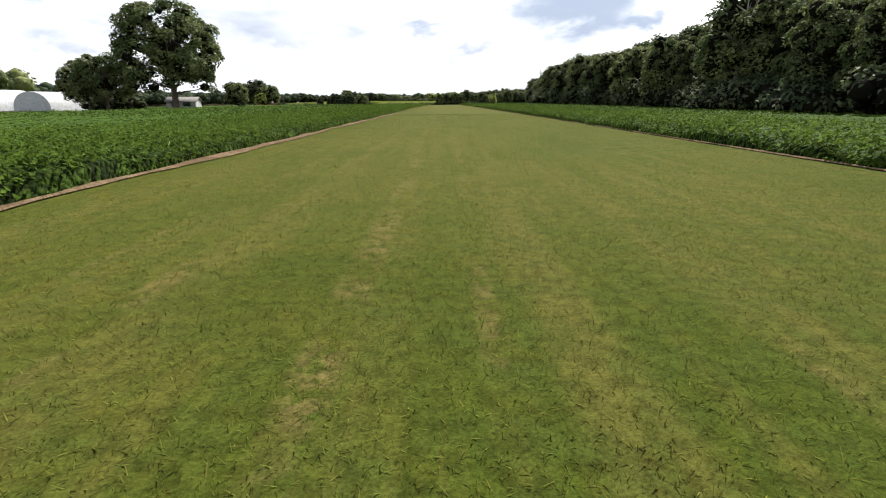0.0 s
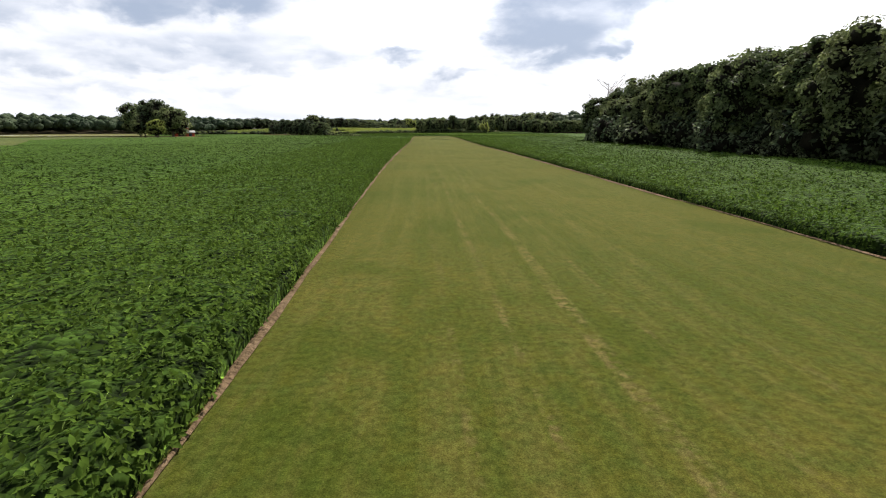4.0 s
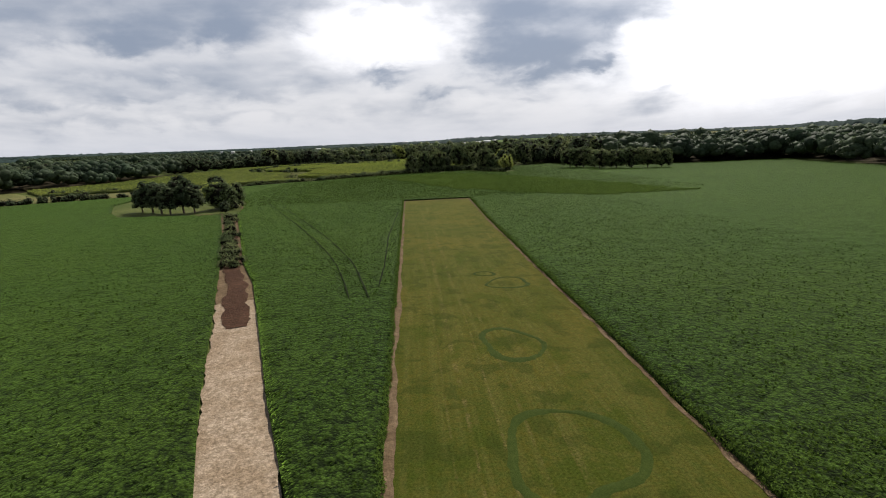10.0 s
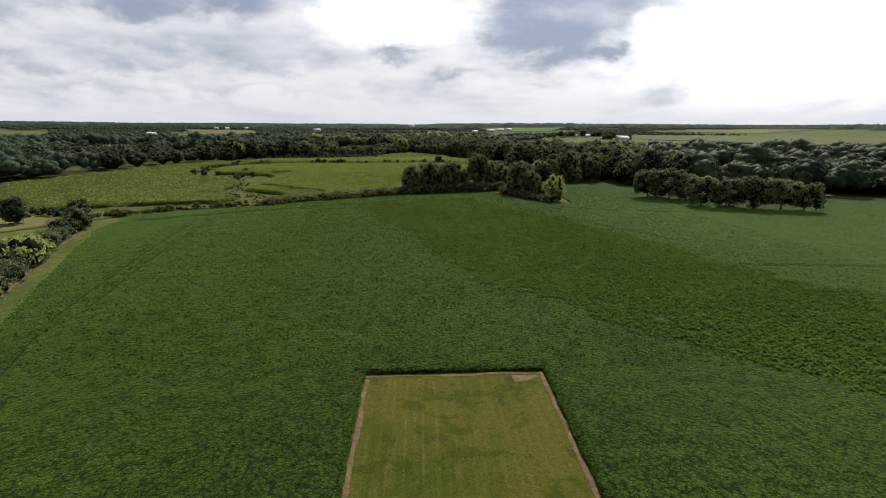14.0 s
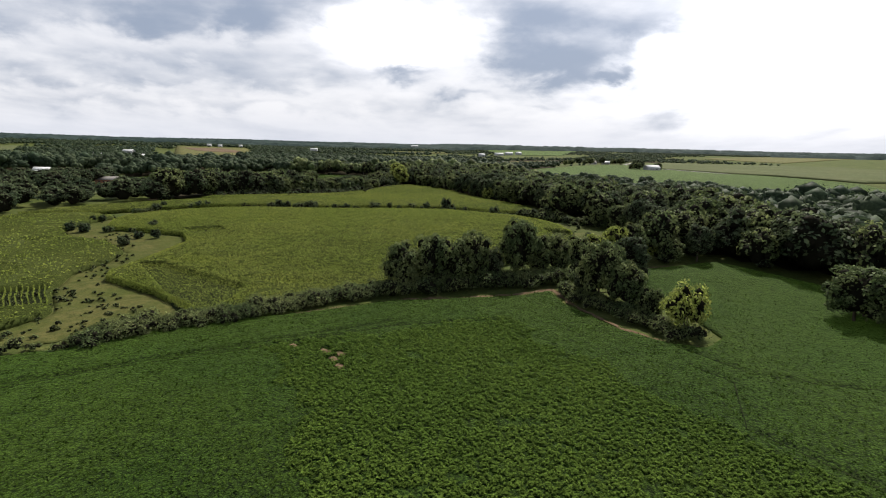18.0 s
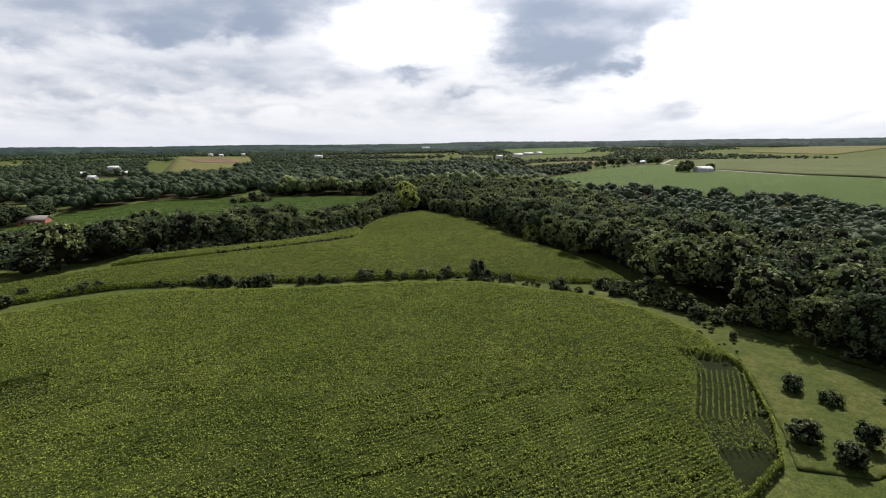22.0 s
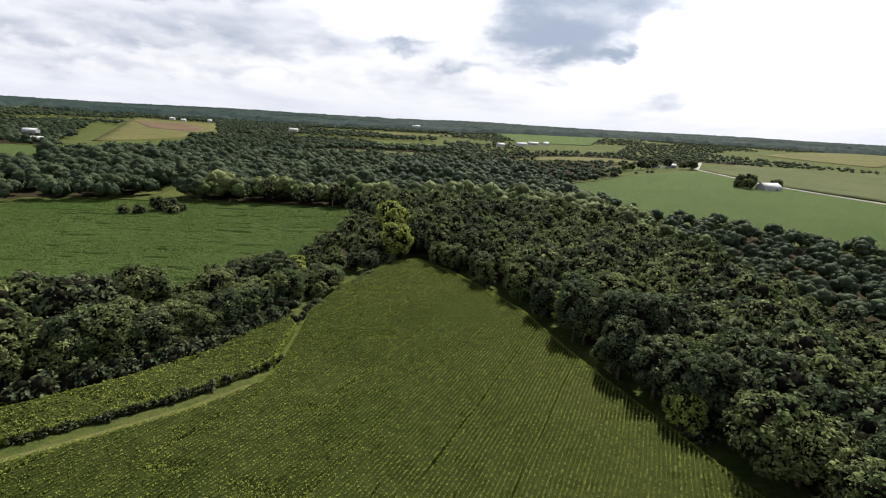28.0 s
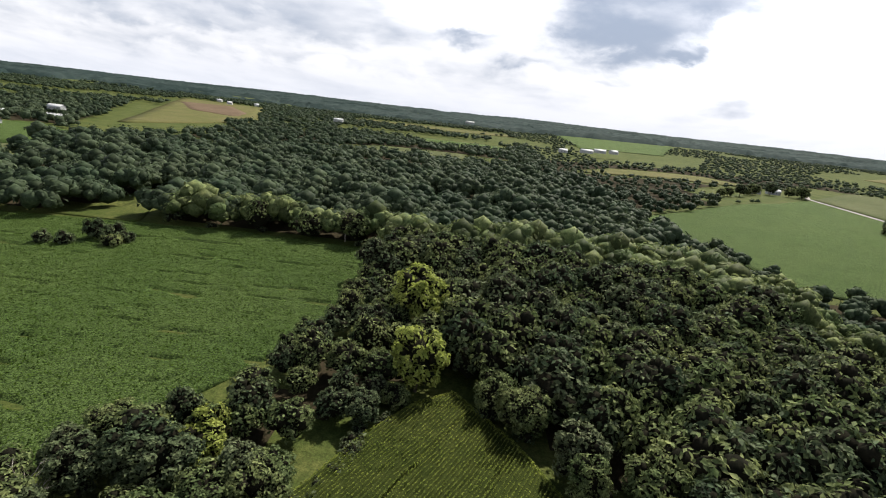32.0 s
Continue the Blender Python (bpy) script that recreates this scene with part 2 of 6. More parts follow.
M = {
    "ground": material("meadow_ground", ((0.056, 0.072, 0.018), (0.092, 0.098, 0.030), (0.026, 0.042, 0.010)), (0.05, 0.7), 3.0, fuzz=(0.10, 0.35, 0.40, 0.14), bump=0.8, bump_scale=2.0),
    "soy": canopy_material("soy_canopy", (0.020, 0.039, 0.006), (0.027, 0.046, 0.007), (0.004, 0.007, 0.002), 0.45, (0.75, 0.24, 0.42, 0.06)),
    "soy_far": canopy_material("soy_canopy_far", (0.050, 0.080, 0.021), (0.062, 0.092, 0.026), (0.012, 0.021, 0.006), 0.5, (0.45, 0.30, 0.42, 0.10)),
    "soy_leaf": material("soy_leaf", ((0.042, 0.074, 0.010), (0.054, 0.088, 0.013), (0.026, 0.050, 0.007)), (0.04, 1.0), 6.0, bump=0.0, rough=0.85, random_by="island", spread=0.4, thin=0.35, gloss=0.03, fuzz=(0.80, 0.32, 0.44, 0.13)),
    # brighter copy of soy_leaf, making up for the shade among the leaves
    "lit_leaf": material("lit_soy_leaf", ((0.066, 0.110, 0.016), (0.082, 0.128, 0.020), (0.044, 0.078, 0.011)), (0.04, 1.0), 6.0, bump=0.0, rough=0.85, random_by="island", spread=0.4, thin=0.4, gloss=0.03, fuzz=(0.80, 0.32, 0.44, 0.13)),
    # brighter copy again, lifting the open stand out of its own shade
    "lit_stand_leaf": material("lit_stand_soy_leaf", ((0.076, 0.124, 0.020), (0.094, 0.144, 0.024), (0.052, 0.088, 0.013)), (0.04, 1.0), 6.0, bump=0.0, rough=0.85, random_by="island", spread=0.4, thin=0.4, gloss=0.03, fuzz=(1.0, 0.32, 0.44, 0.13)),
    # sheet far darker than corn_leaf: shade between the rows put into colour
    "corn": material("corn_shaded_understory", ((0.034, 0.045, 0.010), (0.043, 0.052, 0.013), (0.019, 0.028, 0.006)), (0.02, 0.5), 4.0, fuzz=(0.35, 0.40, 0.43, 0.12), bump=0.8, bump_scale=5.0),
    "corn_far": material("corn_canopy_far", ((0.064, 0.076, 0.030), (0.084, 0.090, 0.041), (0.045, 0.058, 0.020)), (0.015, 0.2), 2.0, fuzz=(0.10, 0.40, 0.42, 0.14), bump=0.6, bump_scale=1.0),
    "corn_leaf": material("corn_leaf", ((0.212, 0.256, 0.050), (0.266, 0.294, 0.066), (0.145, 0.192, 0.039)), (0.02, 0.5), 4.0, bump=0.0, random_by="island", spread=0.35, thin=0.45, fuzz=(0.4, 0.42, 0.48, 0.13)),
    "soil": material("bare_soil", ((0.124, 0.084, 0.050), (0.178, 0.126, 0.078), (0.068, 0.048, 0.027)), (0.5, 3.0), 12.0, bump=0.8, bump_scale=9.0, rough=0.95),
    # near-black core colour: stands in for the unlit inside of a crown
    "shade_core": material("crown_shade_core", ((0.013, 0.013, 0.008), (0.018, 0.016, 0.010), (0.008, 0.009, 0.006)), (0.3, 2.0), 8.0, bump=0.6, rough=0.95),
    # litter brown, lowered to include the shade under the trees
    "litter": material("shaded_leaf_litter", ((0.034, 0.027, 0.016), (0.045, 0.035, 0.021), (0.020, 0.020, 0.010)), (0.1, 1.2), 6.0, bump=0.6, rough=0.95),
    "bark": material("bark", ((0.10, 0.08, 0.06), (0.14, 0.115, 0.09), (0.07, 0.055, 0.042)), (0.5, 4.0), 20.0, bump=0.8, bump_scale=14.0),
    "dead": material("dead_wood", ((0.34, 0.30, 0.26), (0.42, 0.38, 0.34), (0.26, 0.22, 0.19)), (0.5, 4.0), 20.0, bump=0.5, bump_scale=14.0),
    "road": material("gravel_road", ((0.34, 0.32, 0.29), (0.40, 0.38, 0.34), (0.28, 0.26, 0.24)), (0.1, 1.0), 6.0, bump=0.4),
    "tan": material("dry_grass", ((0.13, 0.115, 0.048), (0.10, 0.10, 0.036), (0.075, 0.082, 0.026)), (0.02, 0.4), 3.0),
    "brown": material("ploughed_ground", ((0.118, 0.082, 0.052), (0.138, 0.098, 0.064), (0.09, 0.064, 0.042)), (0.01, 0.1), 1.0),
    "white": material("white_siding", ((0.42, 0.42, 0.42), (0.46, 0.46, 0.46), (0.36, 0.36, 0.36)), (0.2, 1.5), 8.0, bump=0.1),
    "tin": material("pale_metal_roof", ((0.46, 0.47, 0.48), (0.42, 0.43, 0.44), (0.36, 0.36, 0.36)), (0.2, 1.5), 8.0, bump=0.1, rough=0.45),
    "oldtin": material("weathered_metal_roof", ((0.24, 0.24, 0.24), (0.28, 0.28, 0.28), (0.19, 0.18, 0.17)), (0.2, 1.5), 8.0, bump=0.1, rough=0.7),
    "redwood": material("red_barn_boards", ((0.36, 0.055, 0.035), (0.40, 0.07, 0.045), (0.28, 0.04, 0.028)), (0.3, 2.0), 10.0, bump=0.3),
    "brick": material("red_brick", ((0.30, 0.13, 0.09), (0.34, 0.16, 0.11), (0.24, 0.10, 0.07)), (0.3, 2.0), 10.0),
    "shingle": material("grey_shingle", ((0.16, 0.15, 0.14), (0.20, 0.19, 0.18), (0.12, 0.115, 0.11)), (0.3, 2.0), 10.0),
    "glass": material("window_glass", ((0.03, 0.035, 0.04), (0.04, 0.045, 0.05), (0.025, 0.03, 0.035)), rough=0.1, bump=0.0, gloss=0.6),
    "scrub": material("rough_grass", ((0.056, 0.070, 0.018), (0.086, 0.088, 0.028), (0.030, 0.046, 0.011)), (0.10, 0.9), 5.0, bump=0.9, bump_scale=3.0),
    "waterway": material("waterway_grass", ((0.062, 0.070, 0.018), (0.086, 0.082, 0.027), (0.036, 0.048, 0.012)), (0.08, 0.6), 4.0, bump=0.9, bump_scale=2.5, fuzz=(0.05, 0.40, 0.42, 0.14)),
    "deadbrush": material("dead_brush", ((0.055, 0.028, 0.018), (0.080, 0.042, 0.026), (0.030, 0.018, 0.011)), (0.2, 1.5), 5.0, bump=1.0),
    "ring": material("dark_grass", ((0.032, 0.046, 0.009), (0.038, 0.052, 0.010), (0.027, 0.041, 0.008)), (0.3, 2.0), 20.0, bump=0.4, bump_scale=20.0),
    "pale": material("pale_sand_soil", ((0.25, 0.185, 0.125), (0.33, 0.26, 0.19), (0.12, 0.085, 0.052)), (0.35, 3.0), 8.0, bump=0.7, bump_scale=6.0),
    # gap soil, nearly black because the plants' shade is put into its colour
    "wheel": material("shaded_crop_gap", ((0.012, 0.017, 0.005), (0.018, 0.022, 0.008), (0.007, 0.012, 0.003)), (0.3, 2.0), 8.0, bump=0.6),
    "film": material("white_film_cover", ((0.48, 0.49, 0.51), (0.44, 0.45, 0.47), (0.36, 0.37, 0.38)), (0.3, 1.2), 5.0, bump=0.2, rough=0.5),
}
LEAF = [
    material("crown_green", ((0.098, 0.132, 0.050), (0.206, 0.232, 0.090), (0.042, 0.064, 0.026)), (0.09, 0.5), 3.0, bump=0.0, random_by="island", spread=0.45, thin=0.36, gloss=0.05, rough=0.6),
    material("crown_dark", ((0.060, 0.086, 0.042), (0.128, 0.154, 0.074), (0.026, 0.041, 0.022)), (0.09, 0.5), 3.0, bump=0.0, random_by="island", spread=0.5, thin=0.34, gloss=0.05, rough=0.6),
    material("crown_yellow", ((0.270, 0.310, 0.070), (0.320, 0.350, 0.090), (0.170, 0.215, 0.046)), (0.06, 0.5), 3.0, bump=0.0, random_by="island", spread=0.4, thin=0.45, gloss=0.05, rough=0.5),
    material("crown_grey", ((0.084, 0.102, 0.050), (0.104, 0.120, 0.060), (0.060, 0.078, 0.036)), (0.06, 0.5), 3.0, bump=0.0, random_by="island", spread=0.4, thin=0.2, gloss=0.05, rough=0.6),
]
# the blue of distant haze is mixed into both far tree colours
LEAF.append(material("hazed_far_crown", ((0.042, 0.064, 0.034), (0.074, 0.096, 0.050), (0.022, 0.036, 0.020)), (0.02, 0.3), 1.0, bump=0.0, random_by="island", spread=0.28, thin=0.3, gloss=0.05, rough=0.6))
# darkened as well, for the shade between crowns that this sheet lacks
M["hazed_far_wood"] = material("hazed_far_wood", ((0.024, 0.039, 0.036), (0.036, 0.052, 0.047), (0.012, 0.022, 0.020)), (0.004, 0.03), 0.25, bump=1.0, bump_scale=0.12)


def strip_material():
    """Mown grass: yellow-green with tyre lines along it, darker round patches, and a fine grain."""
    m = bpy.data.materials.new("mown_grass")
    m.use_nodes = True
    n = Nodes(m.node_tree)
    spot = n.add("ShaderNodeNewGeometry").outputs["Position"]
    stretch = n.add("ShaderNodeMapping")
    stretch.inputs["Scale"].default_value = (1.0, 0.035, 1.0)
    n.link(spot, stretch.inputs[0])
    lines = n.step(n.noise(stretch.outputs[0], 1.6, 4.0, 0.7), 0.38, 0.66)
    broad = n.step(n.noise(spot, 0.07, 3.0), 0.36, 0.64)
    clumps = n.step(n.noise(spot, 0.26, 3.0, 0.55, 0.5), 0.50, 0.68)
    mottle = n.step(n.noise(spot, 2.2, 4.0, 0.65), 0.3, 0.7)
    grain = n.math("MULTIPLY", n.step(n.noise(spot, 38.0, 4.0, 0.8), 0.25, 0.75, 0.50, 1.50), n.step(n.noise(spot, 7.0, 3.0, 0.7), 0.3, 0.7, 0.7, 1.3))
    place = n.add("ShaderNodeSeparateXYZ")
    n.link(spot, place.inputs[0])
    dry = n.step(place.outputs[1], -85.0, 80.0)
    c = n.mix(broad, n.mix(dry, (0.037, 0.049, 0.006), (0.043, 0.046, 0.007)), n.mix(dry, (0.055, 0.058, 0.009), (0.073, 0.060, 0.011)))
    c = n.mix(n.math("MULTIPLY", lines, 0.6), c, (0.088, 0.076, 0.020))
    # dry wheel lines along the strip, broken and wavering
    sway = n.math("MULTIPLY", n.math("SUBTRACT", n.noise(stretch.outputs[0], 0.9, 2.0), 0.5), 1.1)
    worn = None
    for k, (x0, width, amount) in enumerate(((-6.9, 0.10, 0.6), (-5.65, 0.13, 1.0), (-3.95, 0.13, 1.0), (-2.5, 0.10, 0.7), (-0.6, 0.12, 0.5), (1.4, 0.12, 0.4))):
        off = n.math("ABSOLUTE", n.math("SUBTRACT", n.math("ADD", place.outputs[0], sway), x0))
        one = n.math("MULTIPLY", n.step(off, width * 0.3, width * 1.5, 1.0, 0.0), amount)
        worn = one if worn is None else n.math("MAXIMUM", worn, one)
    patchy = n.math("MULTIPLY", n.step(n.noise(spot, 0.55, 3.0, 0.6), 0.40, 0.62), n.step(n.noise(spot, 5.0, 3.0, 0.6), 0.38, 0.60))
    tracks = n.math("MULTIPLY", worn, patchy)
    c = n.mix(n.math("MULTIPLY", mottle, 0.6), c, (0.032, 0.048, 0.009))
    c = n.mix(n.math("MULTIPLY", clumps, 0.6), c, (0.029, 0.042, 0.005))
    lush = n.math("MULTIPLY", n.step(n.noise(spot, 0.42, 3.0, 0.5, 0.4), 0.54, 0.62), n.step(place.outputs[1], 20.0, 180.0))
    c = n.mix(n.math("MULTIPLY", lush, 0.55), c, (0.024, 0.033, 0.006))
    c = n.mix(n.math("MULTIPLY", tracks, 0.7), c, (0.120, 0.090, 0.034))
    tone = n.add("ShaderNodeVectorMath", op="SCALE")
    n.link(c, tone.inputs[0])
    n.link(grain, tone.inputs["Scale"])
    b = n.add("ShaderNodeBsdfPrincipled", in_Roughness=0.95)
    b.inputs["Specular IOR Level"].default_value = 0.02
    b.inputs["Sheen Weight"].default_value, b.inputs["Sheen Roughness"].default_value = 0.26, 0.3
    b.inputs["Sheen Tint"].default_value = (0.43, 0.43, 0.12, 1.0)
    n.link(tone.outputs[0], b.inputs["Base Color"])
    relief = n.add("ShaderNodeBump", in_Strength=0.35, in_Distance=0.03)
    n.link(n.noise(spot, 45.0, 4.0, 0.8), relief.inputs["Height"])
    n.link(relief.outputs[0], b.inputs["Normal"])
    n.link(b.outputs[0], n.add("ShaderNodeOutputMaterial").inputs["Surface"])
    return m


M["strip"] = strip_material()

# ---------------------------------------------------------------- the lie of the land


def smooth(v, lo, hi):
    t = np.clip((np.asarray(v, float) - lo) / (hi - lo), 0, 1)
    return t * t * (3 - 2 * t)


def gz(x, y):
    """Height of the ground."""
    x, y = np.asarray(x, float), np.asarray(y, float)
    z = -1.7 * smooth(y, 170, 330) - 0.5 * smooth(y, 330, 440) + 2.6 * smooth(y, 455, 560) - 2.8 * smooth(y, 610, 715) + 2.0 * smooth(y, 790, 900)
    z = z + 6.5 * smooth(x, 110, 290) * smooth(y, 700, 960)
    z = z + 0.35 * np.sin(x * 0.021 + 1.0) * np.sin(y * 0.017) * smooth(np.abs(x), 8, 40)
    r = np.hypot(x, y - 600)
    return z + 16 * smooth(r, 700, 2000) + 13 * smooth(r, 1900, 4700) + 5 * smooth(r, 900, 2000) * np.sin(x * 0.0031) * np.sin(y * 0.0027 + 1)


def lattice(x, y, seed=0):
    """Smooth value noise in 0..1 on a unit grid."""
    ix, iy = np.floor(x).astype(np.int64), np.floor(y).astype(np.int64)
    fx, fy = x - ix, y - iy
    fx, fy = fx * fx * (3 - 2 * fx), fy * fy * (3 - 2 * fy)

    def h(a, b):
        k = (a * 374761393 + b * 668265263 + seed * 974711) & 0x7FFFFFFF
        k = ((k ^ (k >> 13)) * 1274126177) & 0x7FFFFFFF
        return ((k ^ (k >> 16)) & 0xFFFF) / 65535.0

    return (h(ix, iy) * (1 - fx) + h(ix + 1, iy) * fx) * (1 - fy) + (h(ix, iy + 1) * (1 - fx) + h(ix + 1, iy + 1) * fx) * fy


def inside(poly, x, y):
    hit = np.zeros(np.shape(x), bool)
    for (x0, y0), (x1, y1) in zip(poly, poly[1:] + poly[:1]):
        if y0 != y1:
            hit ^= ((y0 > y) != (y1 > y)) & (x < (x1 - x0) * (y - y0) / (y1 - y0) + x0)
    return hit


def mesh_of(name, verts, faces, mat, smooth_faces=False, inner=None):
    """A mesh from arrays; faces all with the same number of corners; inner marks the faces of dark shade cores within a
    crown.
    """
    verts, faces = np.asarray(verts, np.float32), np.asarray(faces, np.int32)
    me = bpy.data.meshes.new(name)
    me.vertices.add(len(verts))
    me.vertices.foreach_set("co", verts.ravel())
    k = faces.shape[1]
    me.loops.add(faces.size)
    me.loops.foreach_set("vertex_index", faces.ravel())
    me.polygons.add(len(faces))
    me.polygons.foreach_set("loop_start", np.arange(0, faces.size, k, dtype=np.int32))
    me.polygons.foreach_set("loop_total", np.full(len(faces), k, np.int32))
    if smooth_faces:
        me.polygons.foreach_set("use_smooth", np.ones(len(faces), bool))
    me.materials.append(mat)
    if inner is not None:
        me.materials.append(M["shade_core"])
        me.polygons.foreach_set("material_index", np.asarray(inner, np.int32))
    me.update(calc_edges=True)
    return me


def field(name, poly, res, height, mat, holes=(), turn=0.0, res2=None, top=None, wall=True, flat=False):
    """A crop or a patch of ground that fills a polygon: a sheet `height` over the ground, with its sides. top(x, y, u, v) adds relief."""
    a = radians(turn)
    c, s = math.cos(a), math.sin(a)
    p = np.array(poly, float)
    u, v = p[:, 0] * c + p[:, 1] * s, -p[:, 0] * s + p[:, 1] * c
    ru, rv = res, res2 or res
    us, vs = np.arange(u.min() - ru, u.max() + 2 * ru, ru), np.arange(v.min() - rv, v.max() + 2 * rv, rv)
    U, V = np.meshgrid(us, vs, indexing="ij")
    X, Y = U * c - V * s, U * s + V * c
    cx, cy = (X[:-1, :-1] + X[1:, 1:]) / 2, (Y[:-1, :-1] + Y[1:, 1:]) / 2
    keep = inside(poly, cx, cy)
    for hole in holes:
        keep &= ~inside(hole, cx, cy)
    ids = np.arange(X.size).reshape(X.shape)
    quads = np.stack([ids[:-1, :-1], ids[1:, :-1], ids[1:, 1:], ids[:-1, 1:]], -1)[keep]
    used, quads = np.unique(quads, return_inverse=True)
    quads = quads.reshape(-1, 4)
    x, y, uu, vv = X.ravel()[used], Y.ravel()[used], U.ravel()[used], V.ravel()[used]
    pairs = np.concatenate([quads[:, [0, 1]], quads[:, [1, 2]], quads[:, [2, 3]], quads[:, [3, 0]]])
    key = np.sort(pairs, 1)
    _, first, count = np.unique(key[:, 0].astype(np.int64) * len(x) + key[:, 1], return_index=True, return_counts=True)
    rim = pairs[first[count == 1]]
    edge = np.unique(rim)
    # pull the rim onto the true outline
    ex, ey = x[edge], y[edge]
    best, bx, by = np.full(len(edge), 1e9), ex.copy(), ey.copy()
    for ring in (poly, *holes):
        for (x0, y0), (x1, y1) in zip(ring, ring[1:] + ring[:1]):
            lx, ly = x1 - x0, y1 - y0
            t = np.clip(((ex - x0) * lx + (ey - y0) * ly) / max(lx * lx + ly * ly, 1e-9), 0, 1)
            qx, qy = x0 + t * lx, y0 + t * ly
            d = np.hypot(qx - ex, qy - ey)
            near = d < best
            best[near], bx[near], by[near] = d[near], qx[near], qy[near]
    near = best < 1.5 * max(ru, rv)
    x[edge[near]], y[edge[near]] = bx[near], by[near]
    z = gz(x, y) + height
    if top is not None:
        z = z + top(x, y, uu, vv)
    if height > 0.4:
        z[edge] = z[edge] - 0.45 * height
    verts = np.stack([x, y, z], 1)
    if wall and not flat:
        low = np.stack([x[edge], y[edge], gz(x[edge], y[edge]) - 0.1], 1)
        at = np.full(len(x), -1)
        at[edge] = len(x) + np.arange(len(edge))
        sides = np.stack([rim[:, 1], rim[:, 0], at[rim[:, 0]], at[rim[:, 1]]], 1)
        verts, quads = np.concatenate([verts, low]), np.concatenate([quads, sides])
    return new(name, mesh_of(name, verts, quads, mat, True))


# ---------------------------------------------------------------- plan, in metres
STRIP = [(-10.7, -170.0), (7.7, -170.0), (7.8, 40.0), (7.6, 77.0), (6.6, 104.0), (6.7, 150.0), (7.4, 205.0), (8.5, 250.0), (9.7, 280.0), (10.3, 300.2), (-10.5, 300.2), (-10.3, 147.0), (-10.4, 119.0), (-10.7, 108.0), (-11.3, 76.0), (-11.4, 45.0), (-10.65, -30.0)]
SOY_LEFT = [(-11.0, -170.0), (-10.7, -30.0), (-11.5, 45.0), (-11.4, 76.0), (-10.8, 108.6), (-17.0, 107.0), (-24.0, 106.0), (-60.0, 104.0), (-100.0, 106.0), (-125.0, 118.0), (-125.0, 60.0), (-78.0, 40.0), (-62.0, -10.0), (-60.0, -170.0)]
SOY_MAIN_L = [(-11.3, 113.6), (-10.9, 125.0), (-10.3, 140.0), (-10.4, 200.0), (-10.5, 300.2), (10.6, 300.2), (9.9, 280.0), (8.6, 250.0), (7.5, 205.0), (6.8, 150.0), (6.7, 131.0), (7.4, 121.2), (18.0, 124.0), (34.0, 130.5), (80.0, 140.0), (175.0, 155.0),
              (182.0, 230.0), (189.0, 311.0), (205.0, 365.0), (222.0, 425.0), (232.0, 446.0), (175.0, 451.0), (140.0, 454.0), (112.0, 466.0), (100.0, 486.0), (92.0, 498.0), (62.0, 487.0),
              (57.0, 470.0), (56.0, 436.0), (50.0, 431.0), (44.0, 433.0), (37.0, 441.0), (31.0, 456.0), (30.4, 466.4), (22.5, 462.6), (11.6, 461.2), (0.6, 459.2), (-7.4, 458.4), (-18.1, 453.4), (-27.7, 448.6), (-45.0, 443.0), (-61.0, 431.0),
              (-86.0, 420.0), (-97.0, 412.0), (-93.0, 385.0), (-78.0, 349.0), (-64.0, 316.0), (-55.6, 280.0), (-42.0, 241.0), (-33.2, 215.0), (-28.2, 203.0), (-25.2, 194.0), (-18.0, 172.0), (-12.2, 156.0), (-13.0, 149.0),
              (-16.6, 157.0), (-22.2, 172.0), (-29.8, 195.0), (-36.8, 216.0), (-47.0, 245.0), (-60.5, 282.0), (-90.0, 286.0), (-100.0, 300.0), (-116.0, 330.0), (-122.0, 372.0), (-160.0, 352.0),
              (-185.0, 335.0), (-150.0, 262.0), (-125.0, 255.0), (-92.0, 228.0), (-90.0, 185.0), (-112.0, 172.0), (-125.0, 150.0), (-100.0, 112.0), (-60.0, 109.0), (-22.9, 110.0), (-16.9, 112.0)]
SOY_RIGHT = [(7.9, -170.0), (8.0, 40.0), (7.8, 77.0), (6.8, 104.0), (7.0, 117.6), (16.0, 120.2), (34.0, 126.0), (34.0, 119.0), (35.5, 60.0), (38.0, 10.0), (40.0, -60.0), (36.0, -170.0)]
CORN_NEAR = [(-46.0, 447.5), (-63.0, 462.0), (-79.5, 472.5), (-81.0, 477.0), (-79.5, 486.0), (-78.0, 500.0), (-77.0, 512.0), (-84.0, 524.0), (-100.0, 530.0), (-115.0, 533.0), (-121.0, 547.0), (-121.0, 558.0), (-115.0, 570.0), (-105.0, 579.0), (-95.0, 586.0), (-81.0, 590.0), (-47.0, 590.5), (-14.0, 595.0), (12.0, 594.0), (27.5, 586.5),
             (41.5, 578.5), (51.0, 566.0), (56.0, 550.0), (56.6, 534.0), (50.0, 516.0), (45.0, 507.0), (22.0, 490.0), (0.0, 478.0), (-28.0, 459.0)]
CORN_WEST = [(-116.0, 432.0), (-79.0, 439.0), (-76.0, 446.0), (-77.0, 450.0), (-87.0, 464.0), (-91.5, 478.0), (-89.5, 490.0), (-91.0, 500.0), (-104.0, 513.0), (-118.0, 517.0), (-127.0, 527.0), (-129.5, 540.0), (-126.0, 556.0), (-140.0, 565.0), (-163.0, 556.0), (-183.0, 523.0), (-200.0, 482.0), (-225.0, 440.0), (-190.0, 400.0), (-140.0, 415.0)]
